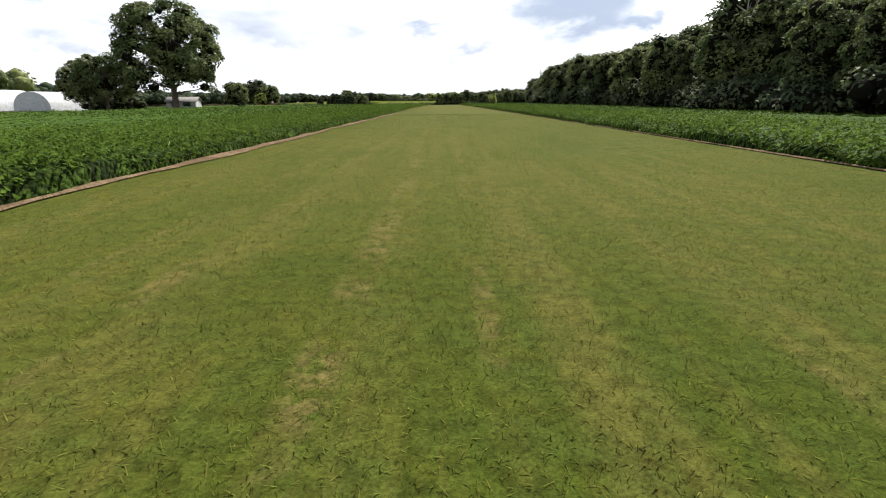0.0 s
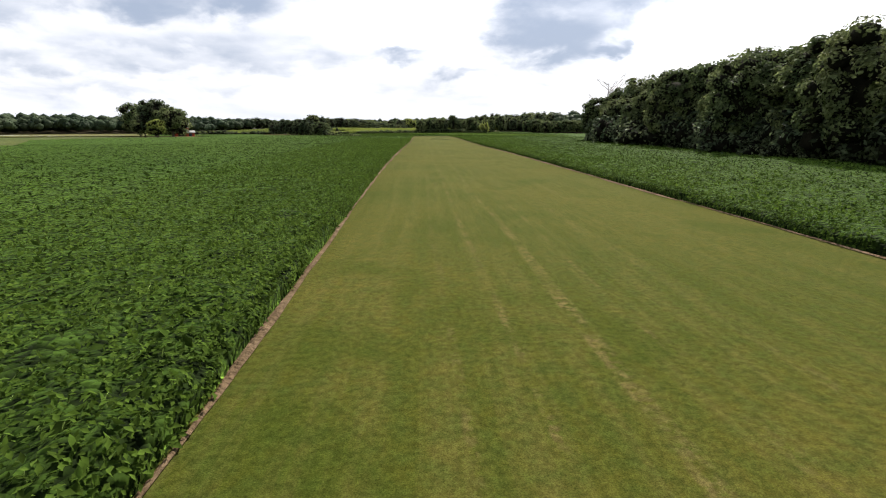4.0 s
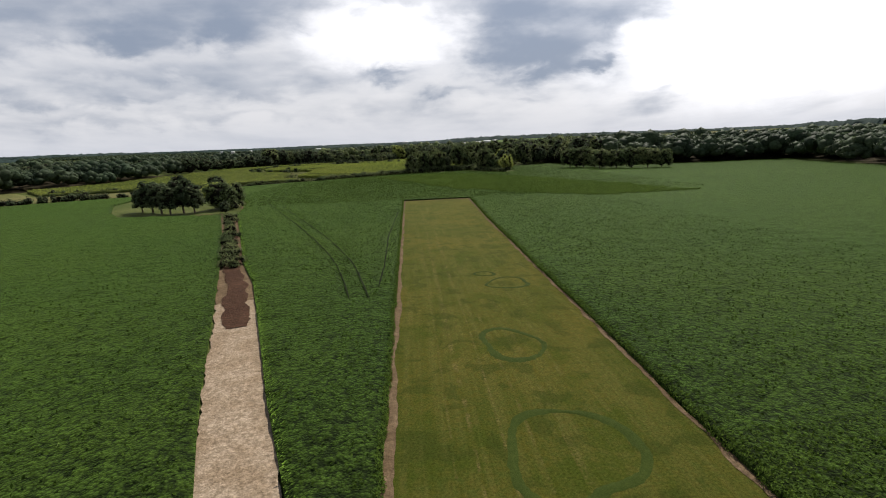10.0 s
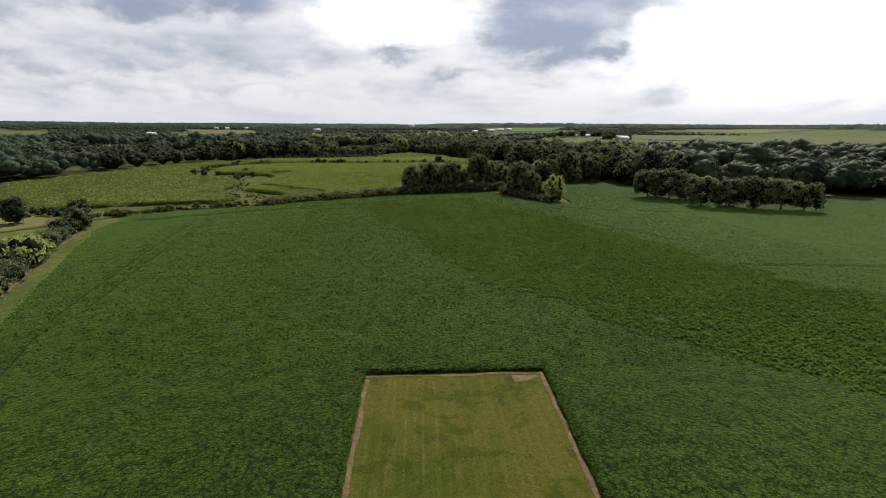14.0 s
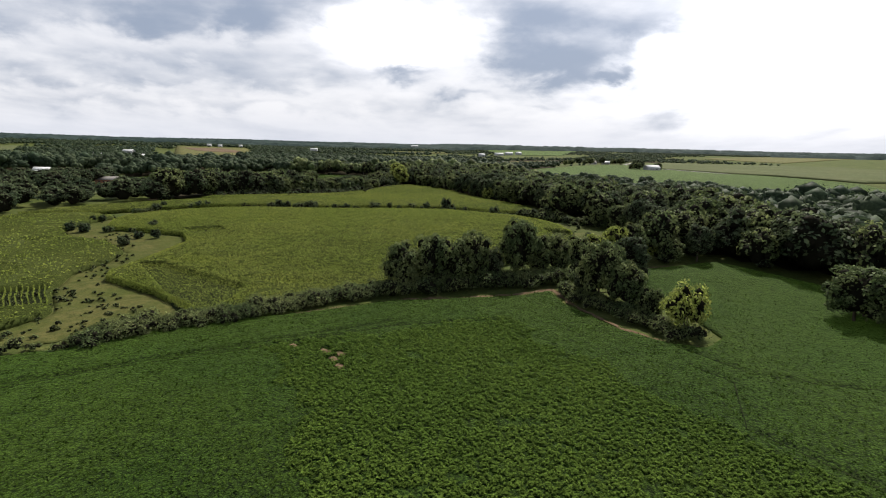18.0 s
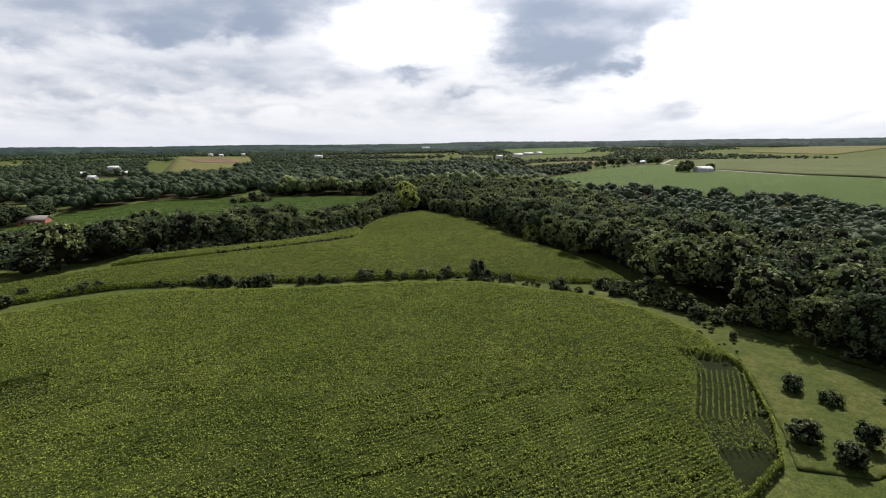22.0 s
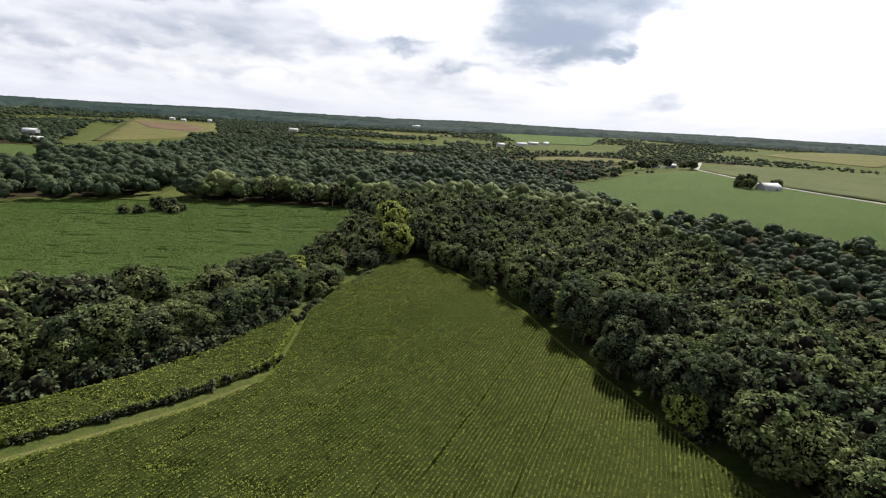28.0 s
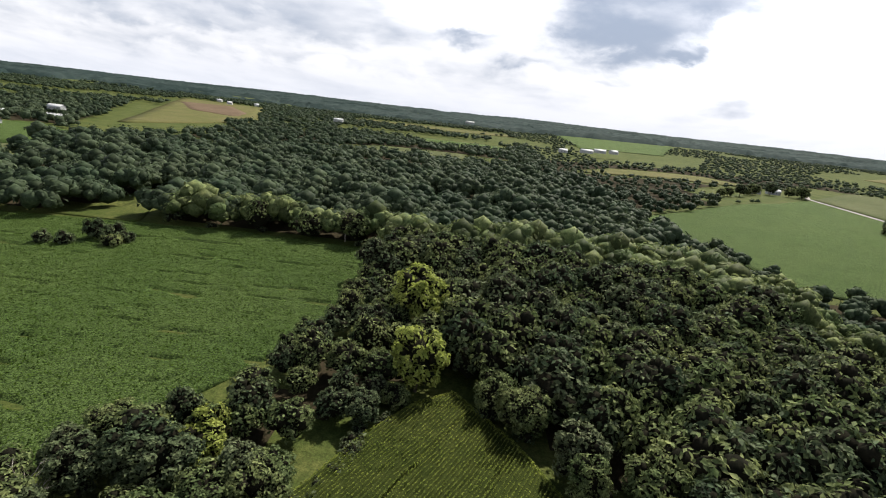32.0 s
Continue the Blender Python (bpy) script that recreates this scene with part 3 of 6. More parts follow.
WATERWAY = [(-110.0, 420.0), (-90.0, 424.0), (-60.0, 436.0), (-46.0, 445.0), (-63.0, 461.5), (-80.0, 472.5), (-81.5, 477.0), (-80.0, 486.0), (-78.5, 500.0), (-77.5, 512.0), (-84.0, 523.0), (-100.0, 529.0), (-116.0, 532.0), (-122.0, 547.0), (-126.0, 555.0), (-129.0, 540.0), (-126.5, 528.0), (-117.5, 518.0), (-103.5, 514.0), (-90.5, 501.0), (-89.0, 490.0), (-91.0, 478.0), (-86.5, 464.0), (-76.5, 450.0), (-75.5, 446.0), (-79.0, 438.0), (-116.0, 431.0)]
CORN_FAR = [(-165.0, 558.0), (-140.0, 567.0), (-126.0, 580.0), (-112.0, 591.0), (-99.5, 598.0), (-84.0, 601.0), (-60.0, 602.0), (12.0, 607.0), (34.0, 598.0), (57.0, 596.0), (55.0, 614.0), (50.0, 633.0), (44.0, 652.0), (39.0, 671.0), (33.5, 690.0), (28.5, 709.0), (24.0, 728.0), (17.0, 743.0), (4.0, 767.0), (-9.0, 783.0),
            (-17.0, 777.0), (-26.0, 764.0), (-34.0, 747.0), (-40.0, 722.0), (-39.5, 693.0), (-41.0, 682.0), (-50.0, 671.0), (-58.0, 664.5), (-73.0, 652.8), (-114.0, 620.0), (-130.0, 606.0), (-152.0, 584.0)]
CORN_SLIVER = [(-121.0, 627.0), (-76.0, 661.0), (-61.2, 672.6), (-54.2, 678.6), (-46.0, 687.0), (-42.0, 694.0), (-42.0, 714.0), (-46.0, 720.0), (-57.0, 697.0), (-69.0, 682.0), (-80.0, 672.0), (-120.0, 640.0)]
SOY_FAR = [(-260.0, 800.0), (-235.0, 858.0), (-196.0, 876.0), (-150.0, 883.0), (-110.0, 888.0), (-46.0, 884.0), (-47.0, 820.0), (-56.0, 786.0), (-72.0, 753.0), (-90.0, 726.0), (-115.0, 706.0), (-140.0, 694.0), (-185.0, 692.0), (-240.0, 702.0)]
SOY_EAST = [(120.0, 1052.0), (132.0, 958.0), (142.0, 902.0), (175.0, 884.0), (214.0, 830.0), (254.0, 805.0), (266.0, 750.0), (345.0, 698.0), (430.0, 700.0), (470.0, 860.0), (394.0, 984.0), (360.0, 1098.0), (376.0, 1260.0), (300.0, 1190.0), (235.0, 1150.0)]
CORN_EAST = [(402.0, 986.0), (368.0, 1100.0), (386.0, 1270.0), (520.0, 1400.0), (820.0, 1300.0), (860.0, 1050.0), (640.0, 900.0), (480.0, 870.0)]
FARM_EAST = [(376.0, 1262.0), (300.0, 1192.0), (230.0, 1160.0), (240.0, 1240.0), (330.0, 1330.0), (400.0, 1330.0)]
HAY_WEST = [(-124.0, 260.0), (-150.0, 268.0), (-185.0, 338.0), (-160.0, 356.0), (-122.0, 377.0), (-98.0, 416.0), (-140.0, 411.0), (-190.0, 396.0), (-228.0, 436.0), (-300.0, 400.0), (-330.0, 300.0), (-230.0, 240.0)]
FARMYARD = [(-125.0, 150.0), (-112.0, 172.0), (-90.0, 185.0), (-92.0, 228.0), (-124.0, 258.0), (-160.0, 262.0), (-230.0, 240.0), (-220.0, 150.0)]
HOMESTEAD = [(-62.0, -170.0), (-62.0, -10.0), (-78.0, 40.0), (-125.0, 60.0), (-125.0, 120.0), (-230.0, 150.0), (-330.0, 120.0), (-330.0, -170.0)]
FIELD_NW = [(-560.0, 1010.0), (-330.0, 960.0), (-300.0, 1010.0), (-420.0, 1130.0), (-560.0, 1130.0)]
LAWN_W = [(-420.0, 780.0), (-330.0, 760.0), (-280.0, 800.0), (-300.0, 850.0), (-420.0, 860.0)]
FIELD_W = [(-250.0, 640.0), (-205.0, 655.0), (-165.0, 690.0), (-190.0, 706.0), (-250.0, 700.0)]
GAP_PATH = [(-188.0, 882.0), (-173.0, 905.0), (-182.0, 980.0), (-168.0, 984.0), (-158.0, 905.0), (-150.0, 884.0)]
FAR_OPEN = [[(-505.0, 1160.0), (-360.0, 1023.0), (-354.0, 1092.0), (-385.0, 1149.0), (-470.0, 1200.0)], [(-790.0, 2031.0), (-451.0, 1290.0), (-411.0, 1405.0), (-386.0, 1561.0), (-560.0, 2000.0)],
            [(-347.0, 1190.0), (-282.0, 1166.0), (-260.0, 1195.0), (-330.0, 1225.0)], [(-227.0, 1232.0), (-135.0, 1290.0), (-16.0, 1340.0), (-16.0, 1420.0), (-134.0, 1402.0), (-206.0, 1300.0)],
            [(128.0, 1352.0), (300.0, 1330.0), (365.0, 1346.0), (330.0, 1420.0), (200.0, 1420.0)], [(228.0, 1800.0), (420.0, 1830.0), (620.0, 2300.0), (240.0, 2250.0)],
            [(-60.0, 1500.0), (60.0, 1560.0), (40.0, 1660.0), (-140.0, 1640.0)], [(860.0, 1500.0), (1700.0, 2100.0), (1500.0, 2300.0), (800.0, 1750.0)], [(-1200.0, 1500.0), (-800.0, 1350.0), (-760.0, 1500.0), (-1150.0, 1700.0)],
            [(-300.0, 1900.0), (100.0, 2000.0), (80.0, 2120.0), (-320.0, 2080.0)], [(700.0, 2700.0), (1500.0, 3000.0), (1400.0, 3150.0), (650.0, 2900.0)], [(-1800.0, 2500.0), (-1000.0, 2600.0), (-1050.0, 2750.0), (-1850.0, 2700.0)]]
OPEN = FAR_OPEN + [STRIP, SOY_LEFT, SOY_MAIN_L, SOY_RIGHT, CORN_NEAR, CORN_WEST, CORN_FAR, CORN_SLIVER, SOY_FAR, SOY_EAST, CORN_EAST, FARM_EAST, HAY_WEST, FARMYARD, HOMESTEAD, FIELD_NW, LAWN_W, FIELD_W, GAP_PATH]
ROUGH = [(38.0, 589.0), (42.0, 579.5), (50.0, 565.0), (56.2, 549.0), (57.6, 533.0), (51.0, 515.0), (47.0, 506.5), (56.0, 504.0), (74.0, 511.0), (84.0, 521.0), (83.5, 532.0), (79.0, 539.5), (74.5, 546.0), (71.0, 553.5), (63.0, 563.0), (60.0, 573.0), (55.0, 586.0)]
CLEAR = [[(x * 0.87, 640 + (y - 640) * 0.75) for x, y in p] for k, p in enumerate(FAR_OPEN) if k not in (2, 4)]
# grass and brush between the crops, free of large trees
VERGE = [ROUGH, [(-118.0, 415.0), (-60.0, 430.0), (-40.0, 445.0), (-70.0, 480.0), (-70.0, 515.0), (-90.0, 535.0), (-115.0, 560.0), (-135.0, 565.0), (-135.0, 520.0), (-100.0, 500.0), (-100.0, 460.0), (-85.0, 445.0), (-118.0, 436.0)], [(-170.0, 548.0), (-118.0, 560.0), (-100.0, 575.0), (-80.0, 586.0), (-47.0, 587.0), (12.0, 590.0), (45.0, 570.0), (60.0, 560.0), (60.0, 600.0), (12.0, 612.0), (-60.0, 606.0), (-100.0, 602.0), (-126.0, 586.0), (-165.0, 564.0)], [(-122.0, 612.0), (-73.0, 650.0), (-50.0, 668.0), (-36.0, 690.0), (-40.0, 716.0), (-47.0, 724.0), (-58.0, 700.0), (-81.0, 676.0), (-124.0, 648.0)], [(-13.0, 100.0), (-13.0, 118.0), (-130.0, 120.0), (-130.0, 100.0)], [(6.0, 118.0), (6.0, 130.0), (180.0, 160.0), (180.0, 135.0), (34.0, 118.0)],
         [(-130.0, 380.0), (-95.0, 395.0), (-45.0, 440.0), (-5.0, 458.0), (33.0, 465.0), (62.0, 490.0), (75.0, 520.0), (68.0, 565.0), (56.0, 592.0), (54.0, 615.0), (40.0, 580.0), (40.0, 500.0), (0.0, 482.0), (-46.0, 455.0), (-80.0, 475.0), (-80.0, 530.0), (-130.0, 600.0), (-170.0, 575.0), (-100.0, 480.0), (-90.0, 450.0), (-150.0, 425.0)],
         [(-160.0, 560.0), (-152.0, 590.0), (-125.0, 632.0), (-60.0, 690.0), (-44.0, 720.0), (-40.0, 700.0), (-60.0, 670.0), (-115.0, 625.0), (60.0, 615.0), (60.0, 570.0), (10.0, 595.0), (-115.0, 590.0)],
         [(-20.0, 120.0), (-60.0, 282.0), (-88.0, 280.0), (-120.0, 330.0), (-128.0, 380.0), (-95.0, 416.0), (-60.0, 290.0), (-10.0, 150.0)],
         [(392.0, 955.0), (345.0, 1098.0), (366.0, 1278.0), (470.0, 1430.0), (530.0, 1400.0), (390.0, 1262.0), (372.0, 1098.0), (410.0, 980.0)], [(360.0, 690.0), (440.0, 690.0), (500.0, 880.0), (400.0, 980.0)],
         [(44.0, 428.0), (58.0, 428.0), (60.0, 472.0), (33.0, 470.0), (30.0, 455.0)]]

# ---------------------------------------------------------------- ground and fields
g = np.sinh(np.linspace(-4.2, 4.2, 321)) / np.sinh(4.2) * 5600
GX, GY = np.meshgrid(g, g + 500, indexing="ij")
ids = np.arange(GX.size).reshape(GX.shape)
quads = np.stack([ids[:-1, :-1], ids[1:, :-1], ids[1:, 1:], ids[:-1, 1:]], -1).reshape(-1, 4)
ground = new("ground", mesh_of("ground", np.stack([GX.ravel(), GY.ravel(), gz(GX, GY).ravel() - 0.12], 1), quads, M["ground"], True))
tagged(ground, "rolling green meadow ground under fields and woods", "ground", kind="structure")

# lines where wheels or water have left the crop thin
THIN = [[(-15.2, 192.9), (-16.7, 200.3), (-19.1, 210.5), (-21.9, 220.0), (-27.0, 235.1), (-35.2, 257.9), (-56.4, 313.5)], [(-13.1, 192.6), (-15.3, 203.9), (-17.0, 211.3), (-20.3, 222.3), (-25.9, 239.3), (-33.3, 259.7), (-46.9, 295.7)], [(-11.6, 270.5), (-12.6, 231.1), (-12.2, 207.2), (-12.4, 196.6)], [(-12.1, 116.7), (-12.8, 137.7), (-12.9, 149.0)],
        [(-58.5, 320.0), (-64.0, 350.0), (-72.0, 400.0)], [(-55.5, 322.0), (-61.0, 350.0), (-68.0, 402.0)], [(-90.0, 400.0), (-48.3, 423.3), (-28.4, 431.5), (-6.5, 442.4), (14.0, 446.0)],
        [(-90.0, 403.0), (-46.0, 425.5), (-28.4, 434.0), (-6.5, 445.0)], [(45.2, 431.0), (51.1, 420.8), (60.0, 417.0), (90.0, 410.0)], [(42.7, 423.9), (46.4, 417.8), (40.0, 405.0), (60.0, 372.0)],
        [(58.0, 345.0), (90.0, 342.0), (120.0, 330.0)]]
BALD = [(-12.5, 136.2), (-18.0, 430.0), (-16.0, 426.5), (-15.2, 429.0), (-14.6, 424.0), (-23.5, 432.0)]
COARSE = [(-27.7, 431.9), (-18.4, 409.2), (-13.7, 396.5), (-8.3, 383.6), (-4.1, 373.1), (-1.0, 361.0), (8.0, 334.0), (21.0, 318.0), (36.0, 305.0), (50.0, 288.0), (80.0, 290.0), (72.0, 325.0), (60.0, 352.0), (51.4, 375.6), (48.9, 383.7), (44.7, 390.3), (38.3, 399.5), (33.1, 408.0), (24.8, 428.4), (13.3, 447.2)]


def line_gap(lines, x, y):
    """Distance to the nearest of some lines."""
    best = np.full(np.shape(x), 1e9)
    for line in lines:
        for (x0, y0), (x1, y1) in zip(line, line[1:]):
            lx, ly = x1 - x0, y1 - y0
            t = np.clip(((x - x0) * lx + (y - y0) * ly) / (lx * lx + ly * ly), 0, 1)
            best = np.minimum(best, np.hypot(x0 + t * lx - x, y0 + t * ly - y))
    return best


def lumps(amount, size, seed, thin=False):
    def top(x, y, u, v):
        z = amount * (lattice(x / size, y / size, seed) - 0.5) + 0.6 * amount * (lattice(x / size * 2.3, y / size * 2.3, seed + 7) - 0.5)
        z = z + 0.05 * (lattice(x / 14, y / 9, seed + 9) - 0.5)
        hollow = smooth(lattice(x / 3.0, y / 1.2, seed + 3), 0.78, 0.9)
        z = z - 0.04 * hollow
        if thin:
            z = z - 0.40 * (1 - smooth(line_gap(THIN, x, y) + 0.4 * lattice(x / 2, y / 2, 40), 0.5, 0.95))
            z = np.maximum(z, -0.40)
            c = inside(COARSE, x, y)
            z = np.where(c, 0.5 * z - 0.07, z)
            z = z - 0.75 * (1 - smooth(np.min([np.hypot(x - p[0], y - p[1]) for p in BALD], 0) + 0.9 * lattice(x, y, 43), 0.9, 1.9))
        return z
    return top


def cracked(x, y, u, v):
    """Soybean canopy with long dark gaps."""
    return lumps(0.22, 2.0, 4)(x, y, u, v) - 1.0 * smooth(lattice(x / 11 + y / 30, y / 2.0, 61), 0.82, 0.88)


# thin stands of corn, where the soil shows between the rows
THIN_CORN = [[(-79.0, 486.0), (-72.6, 486.1), (-43.1, 464.8), (-42.7, 455.6), (-44.6, 446.4), (-52.0, 450.1)], [(-87.2, 531.4), (-76.8, 537.3), (-70.6, 528.2), (-79.7, 521.3)], [(-98.5, 462.5), (-89.0, 466.0), (-77.5, 451.0), (-87.0, 448.5)]]
BEND = [(47.5, 541.0), (46.6, 533.0), (43.0, 526.0), (38.5, 518.0), (37.0, 510.0), (36.2, 500.0)]
BENT_CORN = [(47.0, 542.0), (55.5, 538.0), (56.6, 534.0), (50.0, 516.0), (45.0, 507.0), (36.0, 500.5), (37.0, 510.0), (38.5, 518.0), (43.0, 526.0), (46.6, 533.0)]


def rows_top(amount, pitch, seed, bare=(), trams=0.0):
    def top(x, y, u, v):
        wave = np.sqrt(0.5 + 0.5 * np.cos(2 * math.pi * (v + 0.5 * lattice(x / 9, y / 9, seed + 1)) / pitch))
        z = amount * (wave - 0.8) + 0.25 * (lattice(x / 0.9, y / 0.9, seed) - 0.5) + 0.12 * (lattice(x / 2.6, y / 2.6, seed + 4) - 0.5)
        z = z - 0.9 * smooth(lattice(x / 16, y / 3.5, seed + 2), 0.86, 0.93)
        z = z - 0.6 * smooth(lattice(x / 0.5, y / 0.5, seed + 5), 0.84, 0.94)
        if trams:
            off = np.abs((v + 1.2 * lattice(x / 40, y / 40, seed + 6)) % trams - trams / 2)
            z = z - 1.1 * (1 - smooth(off, 0.25, 0.6)) * smooth(lattice(x / 11, y / 11, seed + 8), 0.30, 0.5)
        for p in THIN_CORN + [BENT_CORN]:
            z = np.where(inside(p, x, y), -1.55, z)
        for cx, cy, r in bare:
            z = z - 1.5 * (1 - smooth(np.hypot(x - cx, (y - cy)) + 2 * lattice(x, y, 5), r * 0.6, r))
        return z
    return top


tagged(field("airstrip", STRIP, 1.0, 0.0, M["strip"], flat=True), "mown yellow-green grass strip with tyre lines", "airstrip", kind="structure")
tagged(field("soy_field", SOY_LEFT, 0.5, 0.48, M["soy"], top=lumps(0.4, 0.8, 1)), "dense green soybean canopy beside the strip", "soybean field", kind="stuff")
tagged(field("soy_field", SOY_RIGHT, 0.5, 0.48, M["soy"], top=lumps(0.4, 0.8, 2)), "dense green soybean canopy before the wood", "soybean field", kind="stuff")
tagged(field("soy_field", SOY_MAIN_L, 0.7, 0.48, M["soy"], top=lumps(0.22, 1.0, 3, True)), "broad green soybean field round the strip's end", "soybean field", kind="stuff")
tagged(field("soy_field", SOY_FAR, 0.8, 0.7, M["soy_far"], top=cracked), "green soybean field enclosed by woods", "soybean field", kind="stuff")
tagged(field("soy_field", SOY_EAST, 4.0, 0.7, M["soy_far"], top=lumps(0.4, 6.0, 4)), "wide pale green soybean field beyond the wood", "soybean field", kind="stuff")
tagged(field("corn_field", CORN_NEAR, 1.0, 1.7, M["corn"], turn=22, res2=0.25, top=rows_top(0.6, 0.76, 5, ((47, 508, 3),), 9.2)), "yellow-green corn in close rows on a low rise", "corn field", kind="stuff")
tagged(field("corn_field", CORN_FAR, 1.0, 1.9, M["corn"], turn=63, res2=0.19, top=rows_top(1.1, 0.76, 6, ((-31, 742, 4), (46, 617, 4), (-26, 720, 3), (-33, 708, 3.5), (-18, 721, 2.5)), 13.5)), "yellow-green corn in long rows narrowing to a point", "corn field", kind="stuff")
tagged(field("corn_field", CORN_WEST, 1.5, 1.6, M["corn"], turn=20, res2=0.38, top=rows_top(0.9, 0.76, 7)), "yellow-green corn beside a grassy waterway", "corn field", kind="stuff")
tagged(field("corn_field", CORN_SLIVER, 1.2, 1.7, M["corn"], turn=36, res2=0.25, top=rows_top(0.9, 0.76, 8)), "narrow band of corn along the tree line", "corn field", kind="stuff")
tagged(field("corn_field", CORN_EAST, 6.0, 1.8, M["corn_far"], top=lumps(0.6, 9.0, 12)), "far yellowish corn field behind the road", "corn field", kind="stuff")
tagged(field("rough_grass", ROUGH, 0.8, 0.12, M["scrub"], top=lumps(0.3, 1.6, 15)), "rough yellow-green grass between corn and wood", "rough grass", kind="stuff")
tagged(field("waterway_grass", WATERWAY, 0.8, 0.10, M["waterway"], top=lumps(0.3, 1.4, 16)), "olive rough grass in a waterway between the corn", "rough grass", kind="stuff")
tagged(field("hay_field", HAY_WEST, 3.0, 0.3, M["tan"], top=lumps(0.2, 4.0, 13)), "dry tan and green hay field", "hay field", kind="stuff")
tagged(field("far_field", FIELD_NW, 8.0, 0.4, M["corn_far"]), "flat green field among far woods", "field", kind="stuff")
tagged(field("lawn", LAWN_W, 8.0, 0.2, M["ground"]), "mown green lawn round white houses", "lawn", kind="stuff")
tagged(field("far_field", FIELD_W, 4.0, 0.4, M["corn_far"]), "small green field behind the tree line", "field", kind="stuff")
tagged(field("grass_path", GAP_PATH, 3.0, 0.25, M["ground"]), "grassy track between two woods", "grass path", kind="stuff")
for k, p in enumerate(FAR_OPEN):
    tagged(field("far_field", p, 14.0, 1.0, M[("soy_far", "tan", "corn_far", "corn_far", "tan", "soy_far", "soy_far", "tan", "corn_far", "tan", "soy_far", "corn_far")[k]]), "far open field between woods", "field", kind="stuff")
tagged(field("far_field", [(-700.0, 1850.0), (-560.0, 1640.0), (-440.0, 1600.0), (-470.0, 1720.0), (-590.0, 1900.0)], 14.0, 1.4, M["brown"]), "reddish-brown ploughed field far off", "field", kind="stuff")


def band(name, line, width, mat, label, category, jag=0.35, lift=0.03, step=0.5, kind="stuff", seed=0):
    """A ragged-edged strip of ground along a line."""
    r = np.random.default_rng(seed + int(abs(line[0][0]) * 7 + abs(line[0][1])))
    P = []
    for (x0, y0), (x1, y1) in zip(line, line[1:]):
        k = max(2, int(math.hypot(x1 - x0, y1 - y0) / step))
        P += [(x0 + (x1 - x0) * i / k, y0 + (y1 - y0) * i / k) for i in range(k)]
    P = np.array(P + [line[-1]])
    d = np.gradient(P, axis=0)
    d /= np.linalg.norm(d, axis=1, keepdims=True) + 1e-9
    n = np.stack([-d[:, 1], d[:, 0]], 1)
    s = np.arange(len(P)) * step
    a = width / 2 * (1 + jag * (2 * lattice(s / 2.1, s * 0 + seed, 50) - 1)) + r.normal(0, min(0.06 * width, 0.05), len(P))
    b = width / 2 * (1 + jag * (2 * lattice(s / 2.6, s * 0 + seed, 51) - 1)) + r.normal(0, min(0.06 * width, 0.05), len(P))
    rows = [P + n * a[:, None], P + n * a[:, None] * 0.33, P - n * b[:, None] * 0.33, P - n * b[:, None]]
    v = np.stack([np.column_stack([q, gz(q[:, 0], q[:, 1]) + lift + (0.03 if k in (1, 2) else 0.0)]) for k, q in enumerate(rows)], 1).reshape(-1, 3)
    i = np.arange(len(P) - 1)[:, None] * 4
    f = np.concatenate([i + [k, k + 4, k + 5, k + 1] for k in range(3)], 0)
    return tagged(new(name, mesh_of(name, v, f[:, ::-1], mat, True)), label, category, kind=kind)


SOIL = "reddish-brown bare soil at the crop's edge"
for line, width in (([(-10.5, -120.0), (-10.4, -68.0)], 0.5), ([(-10.4, -68.0), (-10.35, -35.0)], 0.85), ([(-10.35, -35.0), (-10.4, -28.0)], 0.4), ([(-10.5, -29.0), (-11.3, 40.0)], 0.16), ([(-11.3, 40.0), (-11.15, 76.0), (-10.55, 108.0)], 0.38), ([(-10.9, 113.4), (-10.4, 122.0), (-10.1, 130.0)], 0.6), ([(-10.1, 130.0), (-10.1, 200.0), (-10.2, 299.0)], 0.55),
                    ([(7.75, -120.0), (7.75, 20.0)], 0.14), ([(7.6, 20.0), (7.6, 40.0), (7.4, 77.0), (6.5, 104.0), (6.6, 118.0)], 0.32), ([(6.8, 121.0), (6.5, 131.0), (6.6, 150.0), (7.3, 205.0), (8.3, 250.0), (9.5, 280.0), (10.1, 300.0)], 0.45),
                    ([(10.2, 299.6), (6.0, 300.0), (0.0, 299.6), (-10.4, 299.6)], 0.5), ([(9.5, 299.0), (6.5, 298.6)], 1.6),
                    ([(-10.9, 113.2), (-14.5, 112.0), (-21.9, 109.9), (-40.0, 108.9)], 0.6), ([(6.6, 119.4), (9.5, 120.0)], 1.1), ([(9.0, 120.6), (17.0, 122.4), (34.0, 128.2)], 0.5),
                    ([(-55.0, 283.0), (-64.0, 310.0), (-74.0, 330.0), (-88.0, 362.0), (-97.0, 388.0)], 0.9), ([(-70.0, 287.0), (-60.0, 284.0)], 1.6),
                    ([(-27.7, 449.1), (-18.1, 454.0), (-7.4, 459.1)], 0.9), ([(-7.4, 459.1), (0.6, 460.2), (11.6, 462.3), (22.5, 463.7), (29.2, 467.0), (31.5, 468.4)], 1.9), ([(31.5, 468.4), (32.8, 457.0), (38.0, 441.5), (44.0, 433.5), (49.0, 431.5)], 1.3), ([(58.0, 486.0), (74.0, 493.0)], 1.2),
                    ([(-31.0, 741.0), (-35.0, 735.0)], 2.4), ([(-26.0, 606.5), (-11.0, 608.5), (8.0, 606.5)], 1.2)):
    band("soil_margin", line, width * 0.85, M["soil"], SOIL, "bare soil", 0.9)
